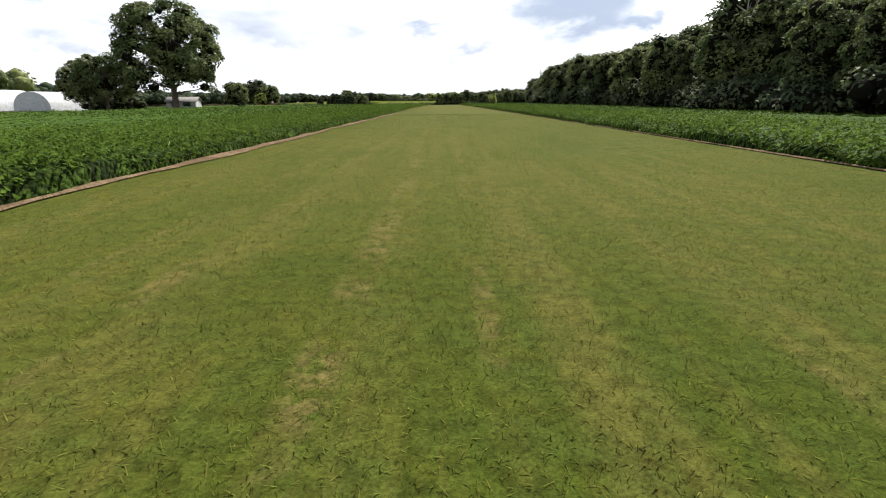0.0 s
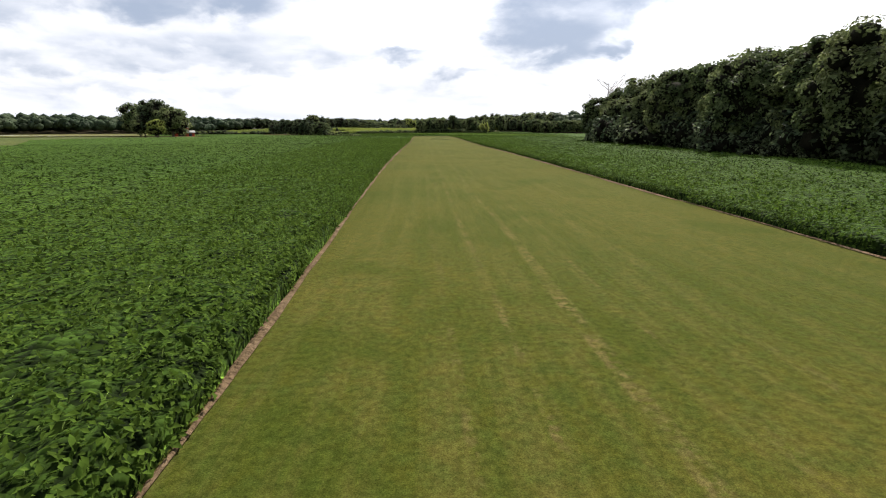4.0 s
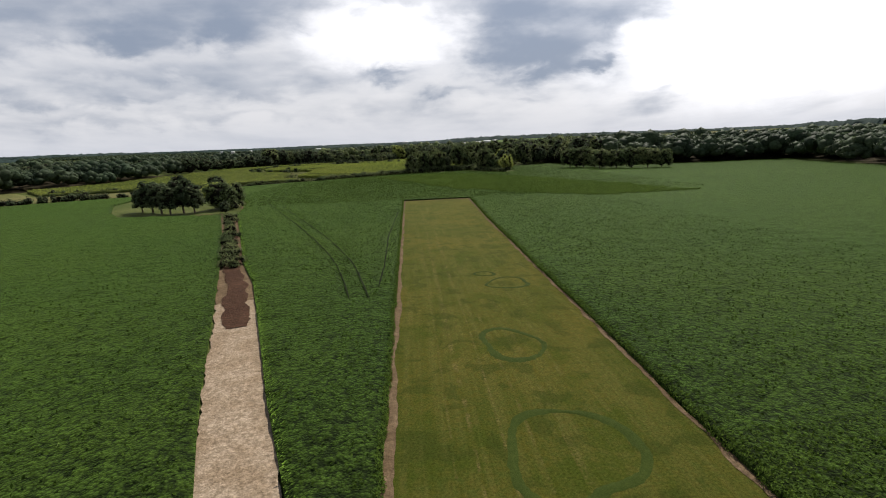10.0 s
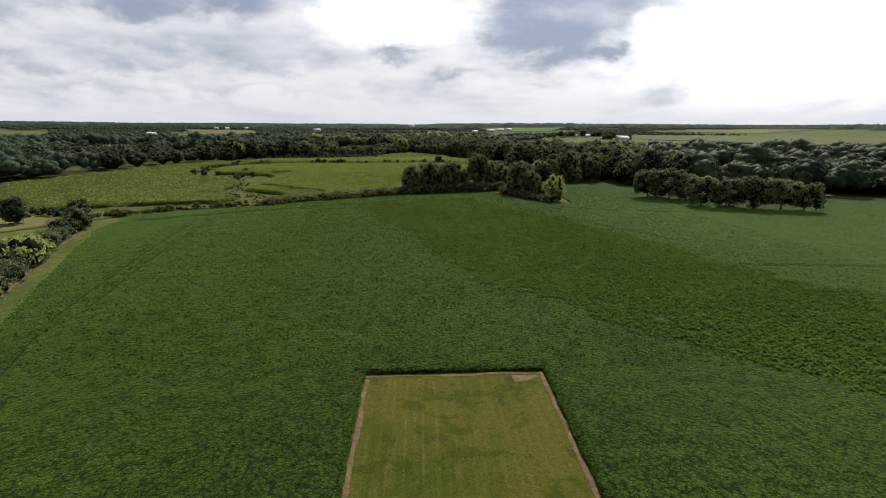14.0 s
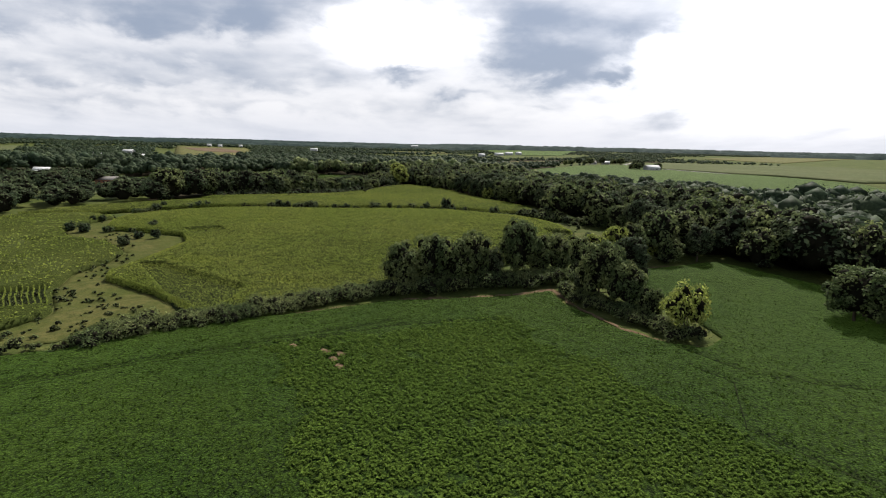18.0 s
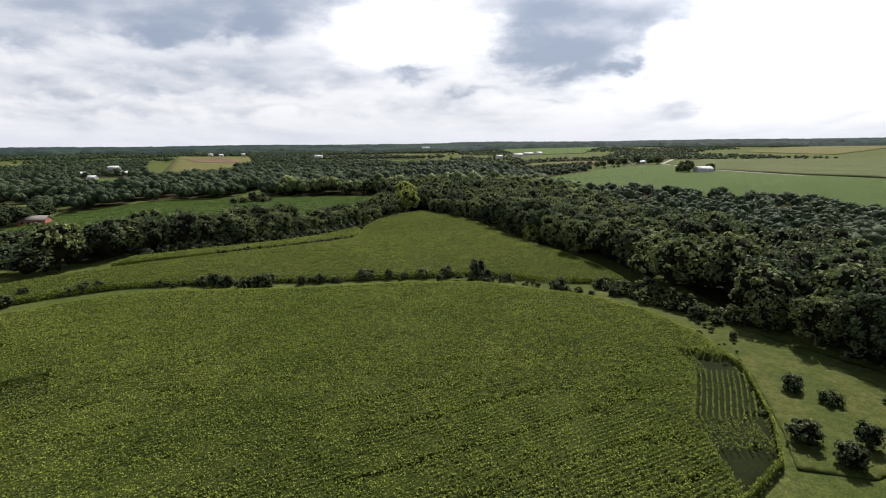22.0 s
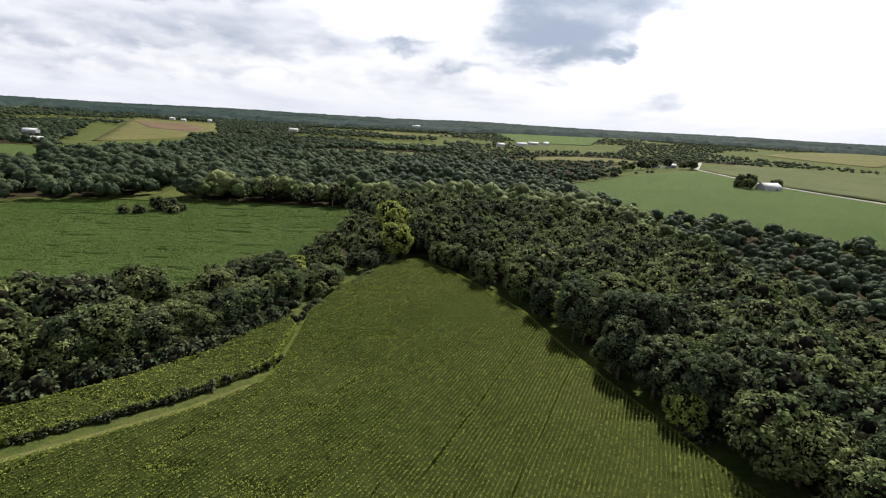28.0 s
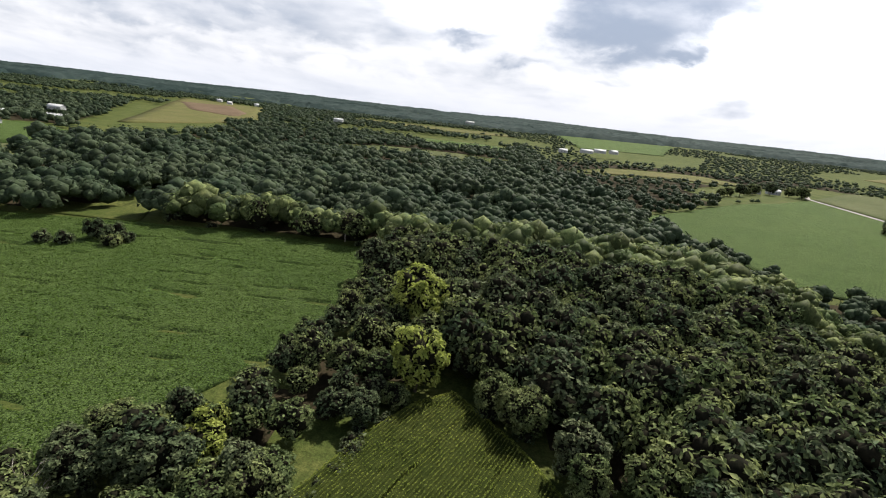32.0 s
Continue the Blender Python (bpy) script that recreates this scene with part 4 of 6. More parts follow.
band("wash_soil", [(-13.2, 149.6), (-14.3, 156.5), (-17.3, 164.0), (-20.3, 173.0), (-24.5, 186.0), (-27.6, 195.0)], 4.0, M["pale"], "pale washed-out bare soil between the crops", "bare soil", 0.08, 0.05)
band("wash_edge", [(-27.4, 194.6), (-30.2, 203.0), (-35.0, 215.5), (-44.5, 243.0), (-58.2, 281.5)], 4.0, M["soil"], "bare soil edges of a washed strip", "bare soil", 0.1, 0.03)
band("wash_brush", [(-24.6, 186.5), (-26.8, 193.0), (-30.2, 203.0), (-35.0, 215.5), (-44.5, 243.0), (-58.2, 281.5)], 2.3, M["deadbrush"], "dark reddish-brown dead brush in a washed strip", "dead brush", 0.3, 0.12)
# dark ribbons carry the shade of these narrow gaps in their colour
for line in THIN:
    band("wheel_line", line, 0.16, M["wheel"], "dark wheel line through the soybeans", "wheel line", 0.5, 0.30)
for x, y in BALD:
    band("thin_patch", [(x - 0.7, y + 0.8), (x + 0.6, y - 0.9)], 1.1, M["soil"], "bare soil patch in the soybeans", "bare soil", 0.6, 0.2, 0.25, seed=int(-x))
band("farm_track", [(-8.0, 111.4), (-15.5, 109.4), (-23.0, 108.0), (-40.0, 106.5), (-100.0, 109.0)], 2.6, M["strip"], "grassy farm track between soybean fields", "track", 0.2, 0.02, kind="structure")
band("farm_track", [(5.0, 118.9), (17.0, 121.6), (34.0, 127.6), (80.0, 134.0)], 2.4, M["strip"], "grassy farm track between soybean fields", "track", 0.2, 0.02, kind="structure")
band("stone_scatter", [(-13.0, 108.6), (-17.0, 107.6), (-22.0, 106.7)], 0.22, M["soil"], "pale stones and dry soil along a track", "stones", 0.9, 0.06)
band("field_path", [(-119.0, 622.0), (-74.5, 656.9), (-59.4, 668.7), (-52.0, 674.8), (-44.0, 684.0)], 6.0, M["scrub"], "pale dry grass path through the corn", "path", 0.2, 0.05, kind="structure")
band("path_track", [(-118.8, 621.6), (-74.2, 656.5), (-59.2, 668.3), (-51.8, 674.4), (-44.0, 683.4)], 1.1, M["tan"], "dry tan wheel track on a grass path", "track", 0.3, 0.1, kind="structure")
band("road", [(388.0, 960.0), (361.0, 1098.0), (380.0, 1270.0), (470.0, 1420.0)], 5.5, M["road"], "pale gravel road between fields", "road", 0.05, 1.0, 6.0, kind="structure")
band("road", [(-150.0, 250.0), (-175.0, 275.0), (-240.0, 320.0), (-330.0, 360.0)], 5.0, M["road"], "pale country road past the farm", "road", 0.05, 0.45, 4.0, kind="structure")
band("farm_yard", [(-96.0, 205.0), (-108.0, 222.0), (-124.0, 246.0)], 9.0, M["tan"], "dry grass yard beside a red barn", "yard", 0.3, 0.03, kind="structure")


def ring(cx, cy, rx, ry, label="dark green ring of lush grass on the mown strip", wide=0.55, seed=1):
    line = []
    for k in range(41):
        a = k / 40 * 2 * math.pi
        w_ = 1 + 0.16 * math.sin(2 * a + seed) + 0.10 * math.sin(3 * a + 2 * seed)
        line.append((cx + rx * w_ * math.cos(a), cy + ry * w_ * math.sin(a)))
    band("grass_ring", line, wide, M["ring"], label, "grass ring", 0.7, 0.006, 0.25, seed=seed)


ring(-0.8, 164.8, 3.0, 4.4, seed=1)
ring(1.0, 160.0, 1.0, 0.9, seed=3, wide=0.35)
ring(-0.8, 179.0, 2.4, 2.8, seed=4)
ring(2.2, 196.5, 2.6, 2.0, seed=5, wide=0.35)
ring(0.3, 201.2, 1.0, 1.2, seed=2, wide=0.3)

# ---------------------------------------------------------------- foliage builders


def ico(level):
    bm = bmesh.new()
    bmesh.ops.create_icosphere(bm, subdivisions=level, radius=1.0)
    v = np.array([p.co[:] for p in bm.verts])
    f = np.array([[p.index for p in q.verts] for q in bm.faces])
    bm.free()
    return v, f


ICO1 = ico(1)
ICO2, ICO3 = ico(2), ico(3)


def leaves(rng, centre, normal, size, loose=0.55):
    """Folded four-cornered leaf sprays at the given places, facing about the given ways: arrays of verts and triangles."""
    k = len(centre)
    n = normal + rng.normal(0, loose, (k, 3))
    n /= np.linalg.norm(n, axis=1, keepdims=True) + 1e-9
    a = np.cross(n, rng.normal(0, 1, (k, 3)))
    a /= np.linalg.norm(a, axis=1, keepdims=True) + 1e-9
    b = np.cross(n, a)
    s = (size * rng.uniform(0.6, 1.35, k))[:, None]
    fold = n * s * 0.25
    v = np.stack([centre - a * s, centre + b * s * 0.55 + fold, centre + a * s, centre - b * s * 0.55 + fold], 1).reshape(-1, 3)
    i = np.arange(k)[:, None] * 4
    return v, np.concatenate([i + [0, 1, 2], i + [0, 2, 3]], 1).reshape(-1, 3)


def crown(seed, height, radius, low, lobes, count, size, slim=1.0, heart=0.74, loose=0.5, middle=0.62, under=-0.75, ball=None, dark=True):
    """A crown from `low` to `height`: billows of leaf sprays round hearts coloured dark for the inner shade, with gaps
    between. Returns verts, triangles, marks of the shade cores, and the billows.
    """
    rng = np.random.default_rng(seed)
    ball = ball or ICO1
    mid, half = (height + low) / 2, (height - low) / 2
    V, F, T, at = [], [], [], 0
    per = max(3, count // lobes)
    centres = []
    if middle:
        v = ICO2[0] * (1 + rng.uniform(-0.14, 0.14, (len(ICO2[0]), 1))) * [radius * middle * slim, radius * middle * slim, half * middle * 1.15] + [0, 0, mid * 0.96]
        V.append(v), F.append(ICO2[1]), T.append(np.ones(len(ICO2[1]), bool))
        at += len(v)
    for k in range(lobes):
        up = under + (0.97 - under) * (k + 0.5) / lobes + rng.uniform(-0.06, 0.06)
        el = math.asin(min(max(up, -0.98), 0.98))
        az = k * 2.39996 + rng.uniform(-0.35, 0.35)
        out = rng.uniform(0.58, 0.82)
        flat = math.cos(el) ** 0.75
        c = np.array([math.cos(az) * flat * radius * out * slim, math.sin(az) * flat * radius * out * slim, mid + math.sin(el) * half * out * 1.02])
        r = radius * 1.75 / math.sqrt(lobes) * rng.uniform(0.72, 1.28)
        centres.append((c, r))
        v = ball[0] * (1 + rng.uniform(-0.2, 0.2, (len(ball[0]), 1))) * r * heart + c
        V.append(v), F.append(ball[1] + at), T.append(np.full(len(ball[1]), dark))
        at += len(v)
        away = np.array([math.cos(az) * flat, math.sin(az) * flat, math.sin(el) * 0.6 + 0.45])
        d = rng.normal(0, 0.75, (per, 3)) + away * 0.9
        d /= np.linalg.norm(d, axis=1, keepdims=True) + 1e-9
        lv, lf = leaves(rng, c + d * (r * rng.uniform(0.74, 1.2, (per, 1))) * [1, 1, 0.9], d + [0.0, 0.0, 0.25], size, loose)
        V.append(lv), F.append(lf + at), T.append(np.zeros(len(lf), bool))
        at += len(lv)
    return np.concatenate(V), np.concatenate(F), np.concatenate(T), centres


def dome(seed, height, radius, low, ball, bumps, count, size, loose=0.4, depth=0.56, skirt=0.6):
    """A far crown: a bumpy rounded body with creases between its bumps, and leaf sprays all over it."""
    rng = np.random.default_rng(seed)
    mid, half = (height + low) / 2, (height - low) / 2
    c = rng.normal(0, 1, (bumps, 3))
    c[:, 2] = c[:, 2] * 0.8 + 0.25
    c /= np.linalg.norm(c, axis=1, keepdims=True)
    push = rng.uniform(0.45, 1.0, bumps) * depth

    def out(d):
        near = np.exp((d @ c.T - 1) * bumps * 0.55) * push
        belly = 1 - 0.22 * np.clip(d[:, 2], 0, 1) ** 2
        d = d * np.column_stack([1 + skirt * np.clip(-d[:, 2], 0, 0.8)] * 2 + [np.ones(len(d))])
        return (d * ((0.56 + near.max(1)) * belly)[:, None]) * [radius, radius, half] + [0, 0, mid]

    body = (out(ball[0]) - [0, 0, mid]) * 0.84 + [0, 0, mid * 0.94]
    d = c[rng.integers(bumps, size=count)] + rng.normal(0, 0.9 / math.sqrt(bumps), (count, 3))
    d /= np.linalg.norm(d, axis=1, keepdims=True)
    p = out(d)
    p[:, 2] += rng.uniform(-0.2, 0.5, count) * size
    lv, lf = leaves(rng, p, d + [0.0, 0.0, 0.3], size, loose)
    return np.concatenate([body, lv]), np.concatenate([ball[1], lf + len(body)]), np.zeros(len(ball[1]) + len(lf), bool)


def limb(a, b, r0, r1, sides=6, bend=0.0, rng=None):
    """A tapered limb from a to b."""
    a, b = np.array(a, float), np.array(b, float)
    steps = 4
    t = np.linspace(0, 1, steps)[:, None]
    line = a + (b - a) * t
    if rng is not None and bend:
        line[1:-1] += rng.normal(0, bend, (steps - 2, 3))
    d = (b - a) / (np.linalg.norm(b - a) + 1e-9)
    p = np.cross(d, [0.3, 0.9, 0.1])
    p /= np.linalg.norm(p)
    q = np.cross(d, p)
    ang = np.arange(sides) * 2 * math.pi / sides
    loop = np.cos(ang)[:, None] * p + np.sin(ang)[:, None] * q
    v = (line[:, None] + loop[None] * (r0 + (r1 - r0) * t)[:, None]).reshape(-1, 3)
    f = []
    for k in range(steps - 1):
        for j in range(sides):
            j2 = (j + 1) % sides
            f += [[k * sides + j, k * sides + j2, (k + 1) * sides + j2], [k * sides + j, (k + 1) * sides + j2, (k + 1) * sides + j]]
    return v, np.array(f)


def joined(pieces):
    V, F, at = [], [], 0
    for v, f in pieces:
        V.append(v), F.append(np.asarray(f) + at)
        at += len(v)
    return np.concatenate(V), np.concatenate(F)


def part(name, me, parent, label="", at=(0, 0, 0)):
    ob = new(name, me)
    ob.parent = parent
    ob.location = at
    if label:
        tagged(ob, label)
    return ob


def tree_meshes(kind, seed, height, radius, low, lobes, count, size, mat, slim=1.0):
    rng = np.random.default_rng(seed + 100)
    v, f, shade_core, centres = crown(seed, height, radius, low, lobes, count, size, slim=slim, middle=0.3 if kind == "open" else 0.54, heart=0.5 if kind == "open" else 0.68)
    top = np.array([0, 0, height * 0.62])
    wood = [limb((0, 0, -0.3), top, height * 0.026, height * 0.010, 7, 0.12, rng)]
    for c, r in centres[::3]:
        base = np.array([0, 0, min(max(c[2] * 0.7, 1.0), top[2])])
        wood.append(limb(base, c, height * 0.009, height * 0.003, 5, 0.2, rng))
    wv, wf = joined(wood)
    return mesh_of(kind + "_crown", v, f, mat, inner=shade_core), mesh_of(kind + "_trunk", wv, wf, M["bark"])


KINDS = {
    "tall": (16.5, 6.4, 1.0, 36, 2500, 0.43, 0, 1.0), "dark": (17.5, 6.0, 1.5, 40, 2500, 0.43, 1, 0.95), "round": (14.0, 6.0, 0.3, 32, 2300, 0.43, 0, 1.0), "slender": (15.5, 4.8, 0.6, 34, 2000, 0.40, 0, 0.9),
    "low": (11.5, 4.8, 0.2, 26, 1700, 0.40, 0, 1.0), "yellow": (12.0, 4.6, 0.3, 28, 1700, 0.40, 2, 1.0), "grey": (13.5, 4.8, 0.4, 28, 1800, 0.40, 3, 1.0), "cedar": (8.5, 2.4, 0.2, 22, 1300, 0.28, 1, 0.9), "giant": (28.0, 11.5, 0.2, 100, 17000, 0.36, 0, 1.0),
    "wood_tall": (16.5, 6.2, 0.4, 46, 6000, 0.27, 0, 1.0), "wood_dark": (17.5, 6.0, 0.4, 50, 6000, 0.27, 0, 0.95),
    "airy": (9.0, 4.2, 0.8, 22, 1000, 0.36, 2, 1.0)}
TREES = {name: tree_meshes("open" if name in ("airy", "giant") else "tree", 10 + k, h, r, low, lobes, count, size, LEAF[mat], slim) for k, (name, (h, r, low, lobes, count, size, mat, slim)) in enumerate(KINDS.items())}


def tree(kind, x, y, scale=1.0, turn=0.0, label="broad-leaved tree with full green crown", group="", wide=1.0):
    ob = new("tree")
    ob.empty_display_size = 0.5
    ob.matrix_basis = Matrix.Translation((x, y, float(gz(x, y)) - 0.1)) @ Matrix.Rotation(turn, 4, "Z") @ Matrix.Diagonal((scale * wide, scale * wide, scale, 1))
    part("trunk", TREES[kind][1], ob)
    part("crown", TREES[kind][0], ob)
    return tagged(ob, label, "tree", group)


def shrub_mesh(seed, height, radius, count, mat):
    v, f, shade_core, _ = crown(seed, height, radius, 0.0, 14, count, 0.27, under=-0.9)
    return mesh_of("shrub", v, f, LEAF[mat], inner=shade_core)


SHRUBS = {"round": shrub_mesh(50, 3.2, 1.8, 420, 1), "spread": shrub_mesh(51, 2.4, 2.0, 420, 0), "upright": shrub_mesh(52, 4.4, 1.6, 460, 1), "pale": shrub_mesh(53, 2.2, 2.0, 400, 2), "grey": shrub_mesh(54, 2.0, 2.0, 380, 3)}


def shrub(kind, x, y, scale=1.0, label="round dark green shrub at the field's edge", group=""):
    ob = new("shrub", SHRUBS[kind])
    ob.matrix_basis = Matrix.Translation((x, y, float(gz(x, y)) - 0.05)) @ Matrix.Rotation(x * 1.7 + y, 4, "Z") @ Matrix.Scale(scale, 4)
    return tagged(ob, label, "shrub", group)


def bare_tree(x, y, height, seed, label="dead leafless tree with pale bare branches"):
    """A dead tree: a trunk and forked bare limbs."""
    r = np.random.default_rng(seed)
    wood = [limb((0, 0, -0.3), (0.3, 0.1, height), height * 0.016, height * 0.005, 7, 0.15, r)]
    for k in range(11):
        z = height * r.uniform(0.35, 0.9)
        a = r.uniform(0, 6.28)
        ln = height * r.uniform(0.16, 0.34)
        tip = (math.cos(a) * ln * 0.75, math.sin(a) * ln * 0.75, z + ln * 0.75)
        wood.append(limb((0.2, 0.1, z), tip, height * 0.0075, height * 0.0028, 5, 0.15, r))
        for _ in range(3):
            b = a + r.uniform(-0.9, 0.9)
            wood.append(limb(tip, (tip[0] + math.cos(b) * ln * 0.4, tip[1] + math.sin(b) * ln * 0.4, tip[2] + ln * r.uniform(0.1, 0.5)), height * 0.0034, height * 0.0012, 4, 0.05, r))
    v, f = joined(wood)
    ob = new("dead_tree", mesh_of("dead_tree", v, f, M["dead"]))
    ob.location = (x, y, float(gz(x, y)))
    return tagged(ob, label, "dead tree")


# ---------------------------------------------------------------- woods
rng = np.random.default_rng(3)


def closed(x, y):
    free = np.ones(x.shape, bool)
    for p in OPEN + VERGE + CLEAR:
        free &= ~inside(p, x, y)
    return free


def scatter(x0, x1, y0, y1, step):
    X, Y = np.meshgrid(np.arange(x0, x1, step), np.arange(y0, y1, step), indexing="ij")
    X, Y = X + rng.uniform(-0.5, 0.5, X.shape) * step, Y + rng.uniform(-0.5, 0.5, Y.shape) * step
    X, Y = X.ravel(), Y.ravel()
    k = closed(X, Y)
    return X[k], Y[k]


def edge_gap(x, y, reach=5.0):
    """True where open land lies within reach."""
    near = np.zeros(x.shape, bool)
    for a in np.arange(8) * math.pi / 4:
        near |= ~closed(x + math.cos(a) * reach, y + math.sin(a) * reach)
    return near


# near woods: by the strip, the big wood, and the tree line between the fields
wx, wy = np.concatenate([np.stack(scatter(*box)) for box in ((36, 110, -140, 135, 6.2), (-135, 130, 440, 900, 7.6))], 1)
keep = ((wy < 200) & (np.hypot(wx - 39, wy + 31.5) > 4.5)) | ((wy >= 200) & ~edge_gap(wx, wy, 3.0))
wx, wy = wx[keep], wy[keep]
rim = edge_gap(wx, wy)
score = np.where(wy < 200, 12 + np.abs(wx - 36) * 2.2 + np.maximum(np.abs(wy - 20) - 70, 0) * 0.3, np.hypot(np.maximum(np.abs(wx + 12) - 15, 0), np.maximum(wy - 690, 0) * 0.8)) - 30 * rim
order = np.argsort(score)
picked = np.zeros(len(wx), bool)
picked[order[:208]] = True


def line_side(x, y):
    """True in the low line of trees between the corn and the soybeans."""
    return -80 < x < -14 and 600 < y < 845


names_ = ["tall", "dark", "round", "slender", "low", "grey", "yellow"]
for x, y, edge in zip(wx[picked], wy[picked], rim[picked]):
    if y < 200:
        kind = ("wood_tall", "wood_dark")[int(rng.random() < 0.6)]
    elif x > 20:
        kind = names_[int(rng.choice(7, p=[0.16, 0.46, 0.16, 0.08, 0.08, 0.04, 0.02]))]
    else:
        kind = names_[int(rng.choice(7, p=[0.24, 0.12, 0.22, 0.1, 0.18, 0.06, 0.08]))]
    s = rng.uniform(0.8, 1.08) * (0.82 if edge and y > 200 else 1.0)
    if line_side(x, y):
        s *= 0.64
    if y < 200:
        s *= 0.86 if y < -36 else 1.06 if y < -28 else 0.88 if y < 85 else 0.74
    tree(kind, float(x), float(y), float(s), float(rng.uniform(0, 6.28)), "tall leafy tree at the edge of a wood" if edge else "tall leafy woodland tree", "woodland trees", float(rng.uniform(1.2, 1.5) if line_side(x, y) else rng.uniform(0.95, 1.2)))


def forest(name, xs, ys, kinds, label, mat, smin=0.75, smax=1.1, category="woodland", height_cut=True, spread=(0.9, 1.15)):
    V, F, T, at = [], [], [], 0
    for x, y in zip(xs, ys):
        v, f, shade_core = kinds[rng.integers(len(kinds))][:3]
        a, s = rng.uniform(0, 6.28), rng.uniform(smin, smax) * (0.66 if height_cut and line_side(x, y) else 0.62 if height_cut and x > 100 and y > 660 else 0.72 if height_cut and x > 115 and y > 600 else 1.12 if height_cut and x > 108 and 400 < y <= 600 else 1.0)
        wide = rng.uniform(*spread)
        c, n = math.cos(a) * s * wide, math.sin(a) * s * wide
        V.append(np.stack([v[:, 0] * c - v[:, 1] * n + x, v[:, 0] * n + v[:, 1] * c + y, v[:, 2] * s * rng.uniform(0.9, 1.1) + gz(x, y)], 1))
        F.append(f + at), T.append(shade_core)
        at += len(v)
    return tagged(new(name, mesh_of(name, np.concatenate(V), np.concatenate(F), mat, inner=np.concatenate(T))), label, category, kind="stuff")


MID = [crown(70 + k, h, r, 0.3, 17, 480, 0.68, under=-0.3) for k, (h, r) in enumerate(((15.5, 6.0), (16.5, 5.6), (13, 5.8), (17, 6.4), (14.5, 6.2), (15, 5.2)))]
LOW = [crown(80 + k, h, r, 0.3, 8, 64, 1.2, under=-0.1, heart=0.92, middle=0.0, dark=False) for k, (h, r) in enumerate(((16, 6.6), (17.5, 6.2), (13, 6.2), (15, 7.0)))]
FAR = [dome(85 + k, h, r, 0.3, ICO2, 8, 14, 1.6, 0.3, 0.5) for k, (h, r) in enumerate(((16, 7.6), (17.5, 7.2), (13, 7.2), (15, 8.0)))]
TINY = [dome(95 + k, h, r, 0.3, ICO1, 6, 9, 2.2, 0.3, 0.5) for k, (h, r) in enumerate(((16, 8.0), (17.5, 7.6), (13, 7.8), (15, 9.0)))]
BRUSH = [crown(90 + k, h, r, 0.0, 4, 56, 0.38, heart=0.72, middle=0.0, under=-0.2) for k, (h, r) in enumerate(((2.2, 1.6), (1.6, 1.5), (3.0, 1.7)))]
FINE = [crown(190 + k, h, r, 0.0, 7, 210, 0.20, heart=0.58, middle=0.0, under=-0.2) for k, (h, r) in enumerate(((2.2, 1.6), (1.6, 1.5), (3.0, 1.7)))]
rest = ~picked
shade_mix = rng.random(len(wx))
deep = np.zeros(len(wx), bool)
deep[order[1150:]] = True
deep &= rest
rest &= ~deep
forest("woodland", wx[deep], wy[deep], LOW, "green canopy deep within the woodland", LEAF[0])
forest("woodland", wx[rest & (shade_mix < 0.55)], wy[rest & (shade_mix < 0.55)], MID, "dense green broad-leaved woodland", LEAF[0])
forest("woodland", wx[rest & (shade_mix >= 0.55) & (shade_mix < 0.93)], wy[rest & (shade_mix >= 0.55) & (shade_mix < 0.93)], MID, "darker green trees within the woodland", LEAF[1])
forest("woodland", wx[rest & (shade_mix >= 0.93)], wy[rest & (shade_mix >= 0.93)], MID, "grey-green trees within the woodland", LEAF[3])
ux, uy = wx[rim] + rng.uniform(-3, 3, rim.sum()), wy[rim] + rng.uniform(-3, 3, rim.sum())
forest("undergrowth", ux, uy, FINE, "low leafy undergrowth along the wood's edge", LEAF[1], 1.0, 2.0, "undergrowth")
fx, fy = [], []
for box in ((110, 330, -140, 440, 12.0), (130, 430, 440, 900, 10.0), (130, 560, 900, 1500, 13.0), (-200, 130, 900, 1500, 11.5), (-700, -135, 440, 1500, 12.5), (-420, -230, 150, 440, 13.0)):
    a, b = scatter(*box)
    fx.append(a), fy.append(b)
fx, fy = np.concatenate(fx), np.concatenate(fy)
keep = np.abs(fx) < 0.95 * fy + 260
fx, fy = fx[keep], fy[keep]
tone = rng.random(len(fx))
beyond = np.hypot(fx, fy - 640) > 560
close = (fx < 0) & (fx > -330) & (fy > 540) & (fy < 800)
forest("woodland", fx[close], fy[close], MID, "dense green trees beyond the corn", LEAF[1], 0.5, 0.78, spread=(1.2, 1.6))
fx, fy, tone, beyond = fx[~close], fy[~close], tone[~close], beyond[~close]
forest("far_woodland", fx[(tone < 0.5) & ~beyond], fy[(tone < 0.5) & ~beyond], LOW, "far green woodland canopy", LEAF[4], 0.66, 0.95, spread=(1.0, 1.3))
forest("far_woodland", fx[(tone < 0.5) & beyond], fy[(tone < 0.5) & beyond], FAR, "far green woodland canopy", LEAF[4], 0.5, 0.85, spread=(1.0, 1.35))
forest("far_woodland", fx[(tone >= 0.5) & ~beyond], fy[(tone >= 0.5) & ~beyond], LOW, "far darker green woodland canopy", LEAF[4], 0.56, 0.9, spread=(1.05, 1.35))
forest("far_woodland", fx[(tone >= 0.5) & beyond], fy[(tone >= 0.5) & beyond], FAR, "far darker green woodland canopy", LEAF[4], 0.5, 0.8, spread=(1.0, 1.35))

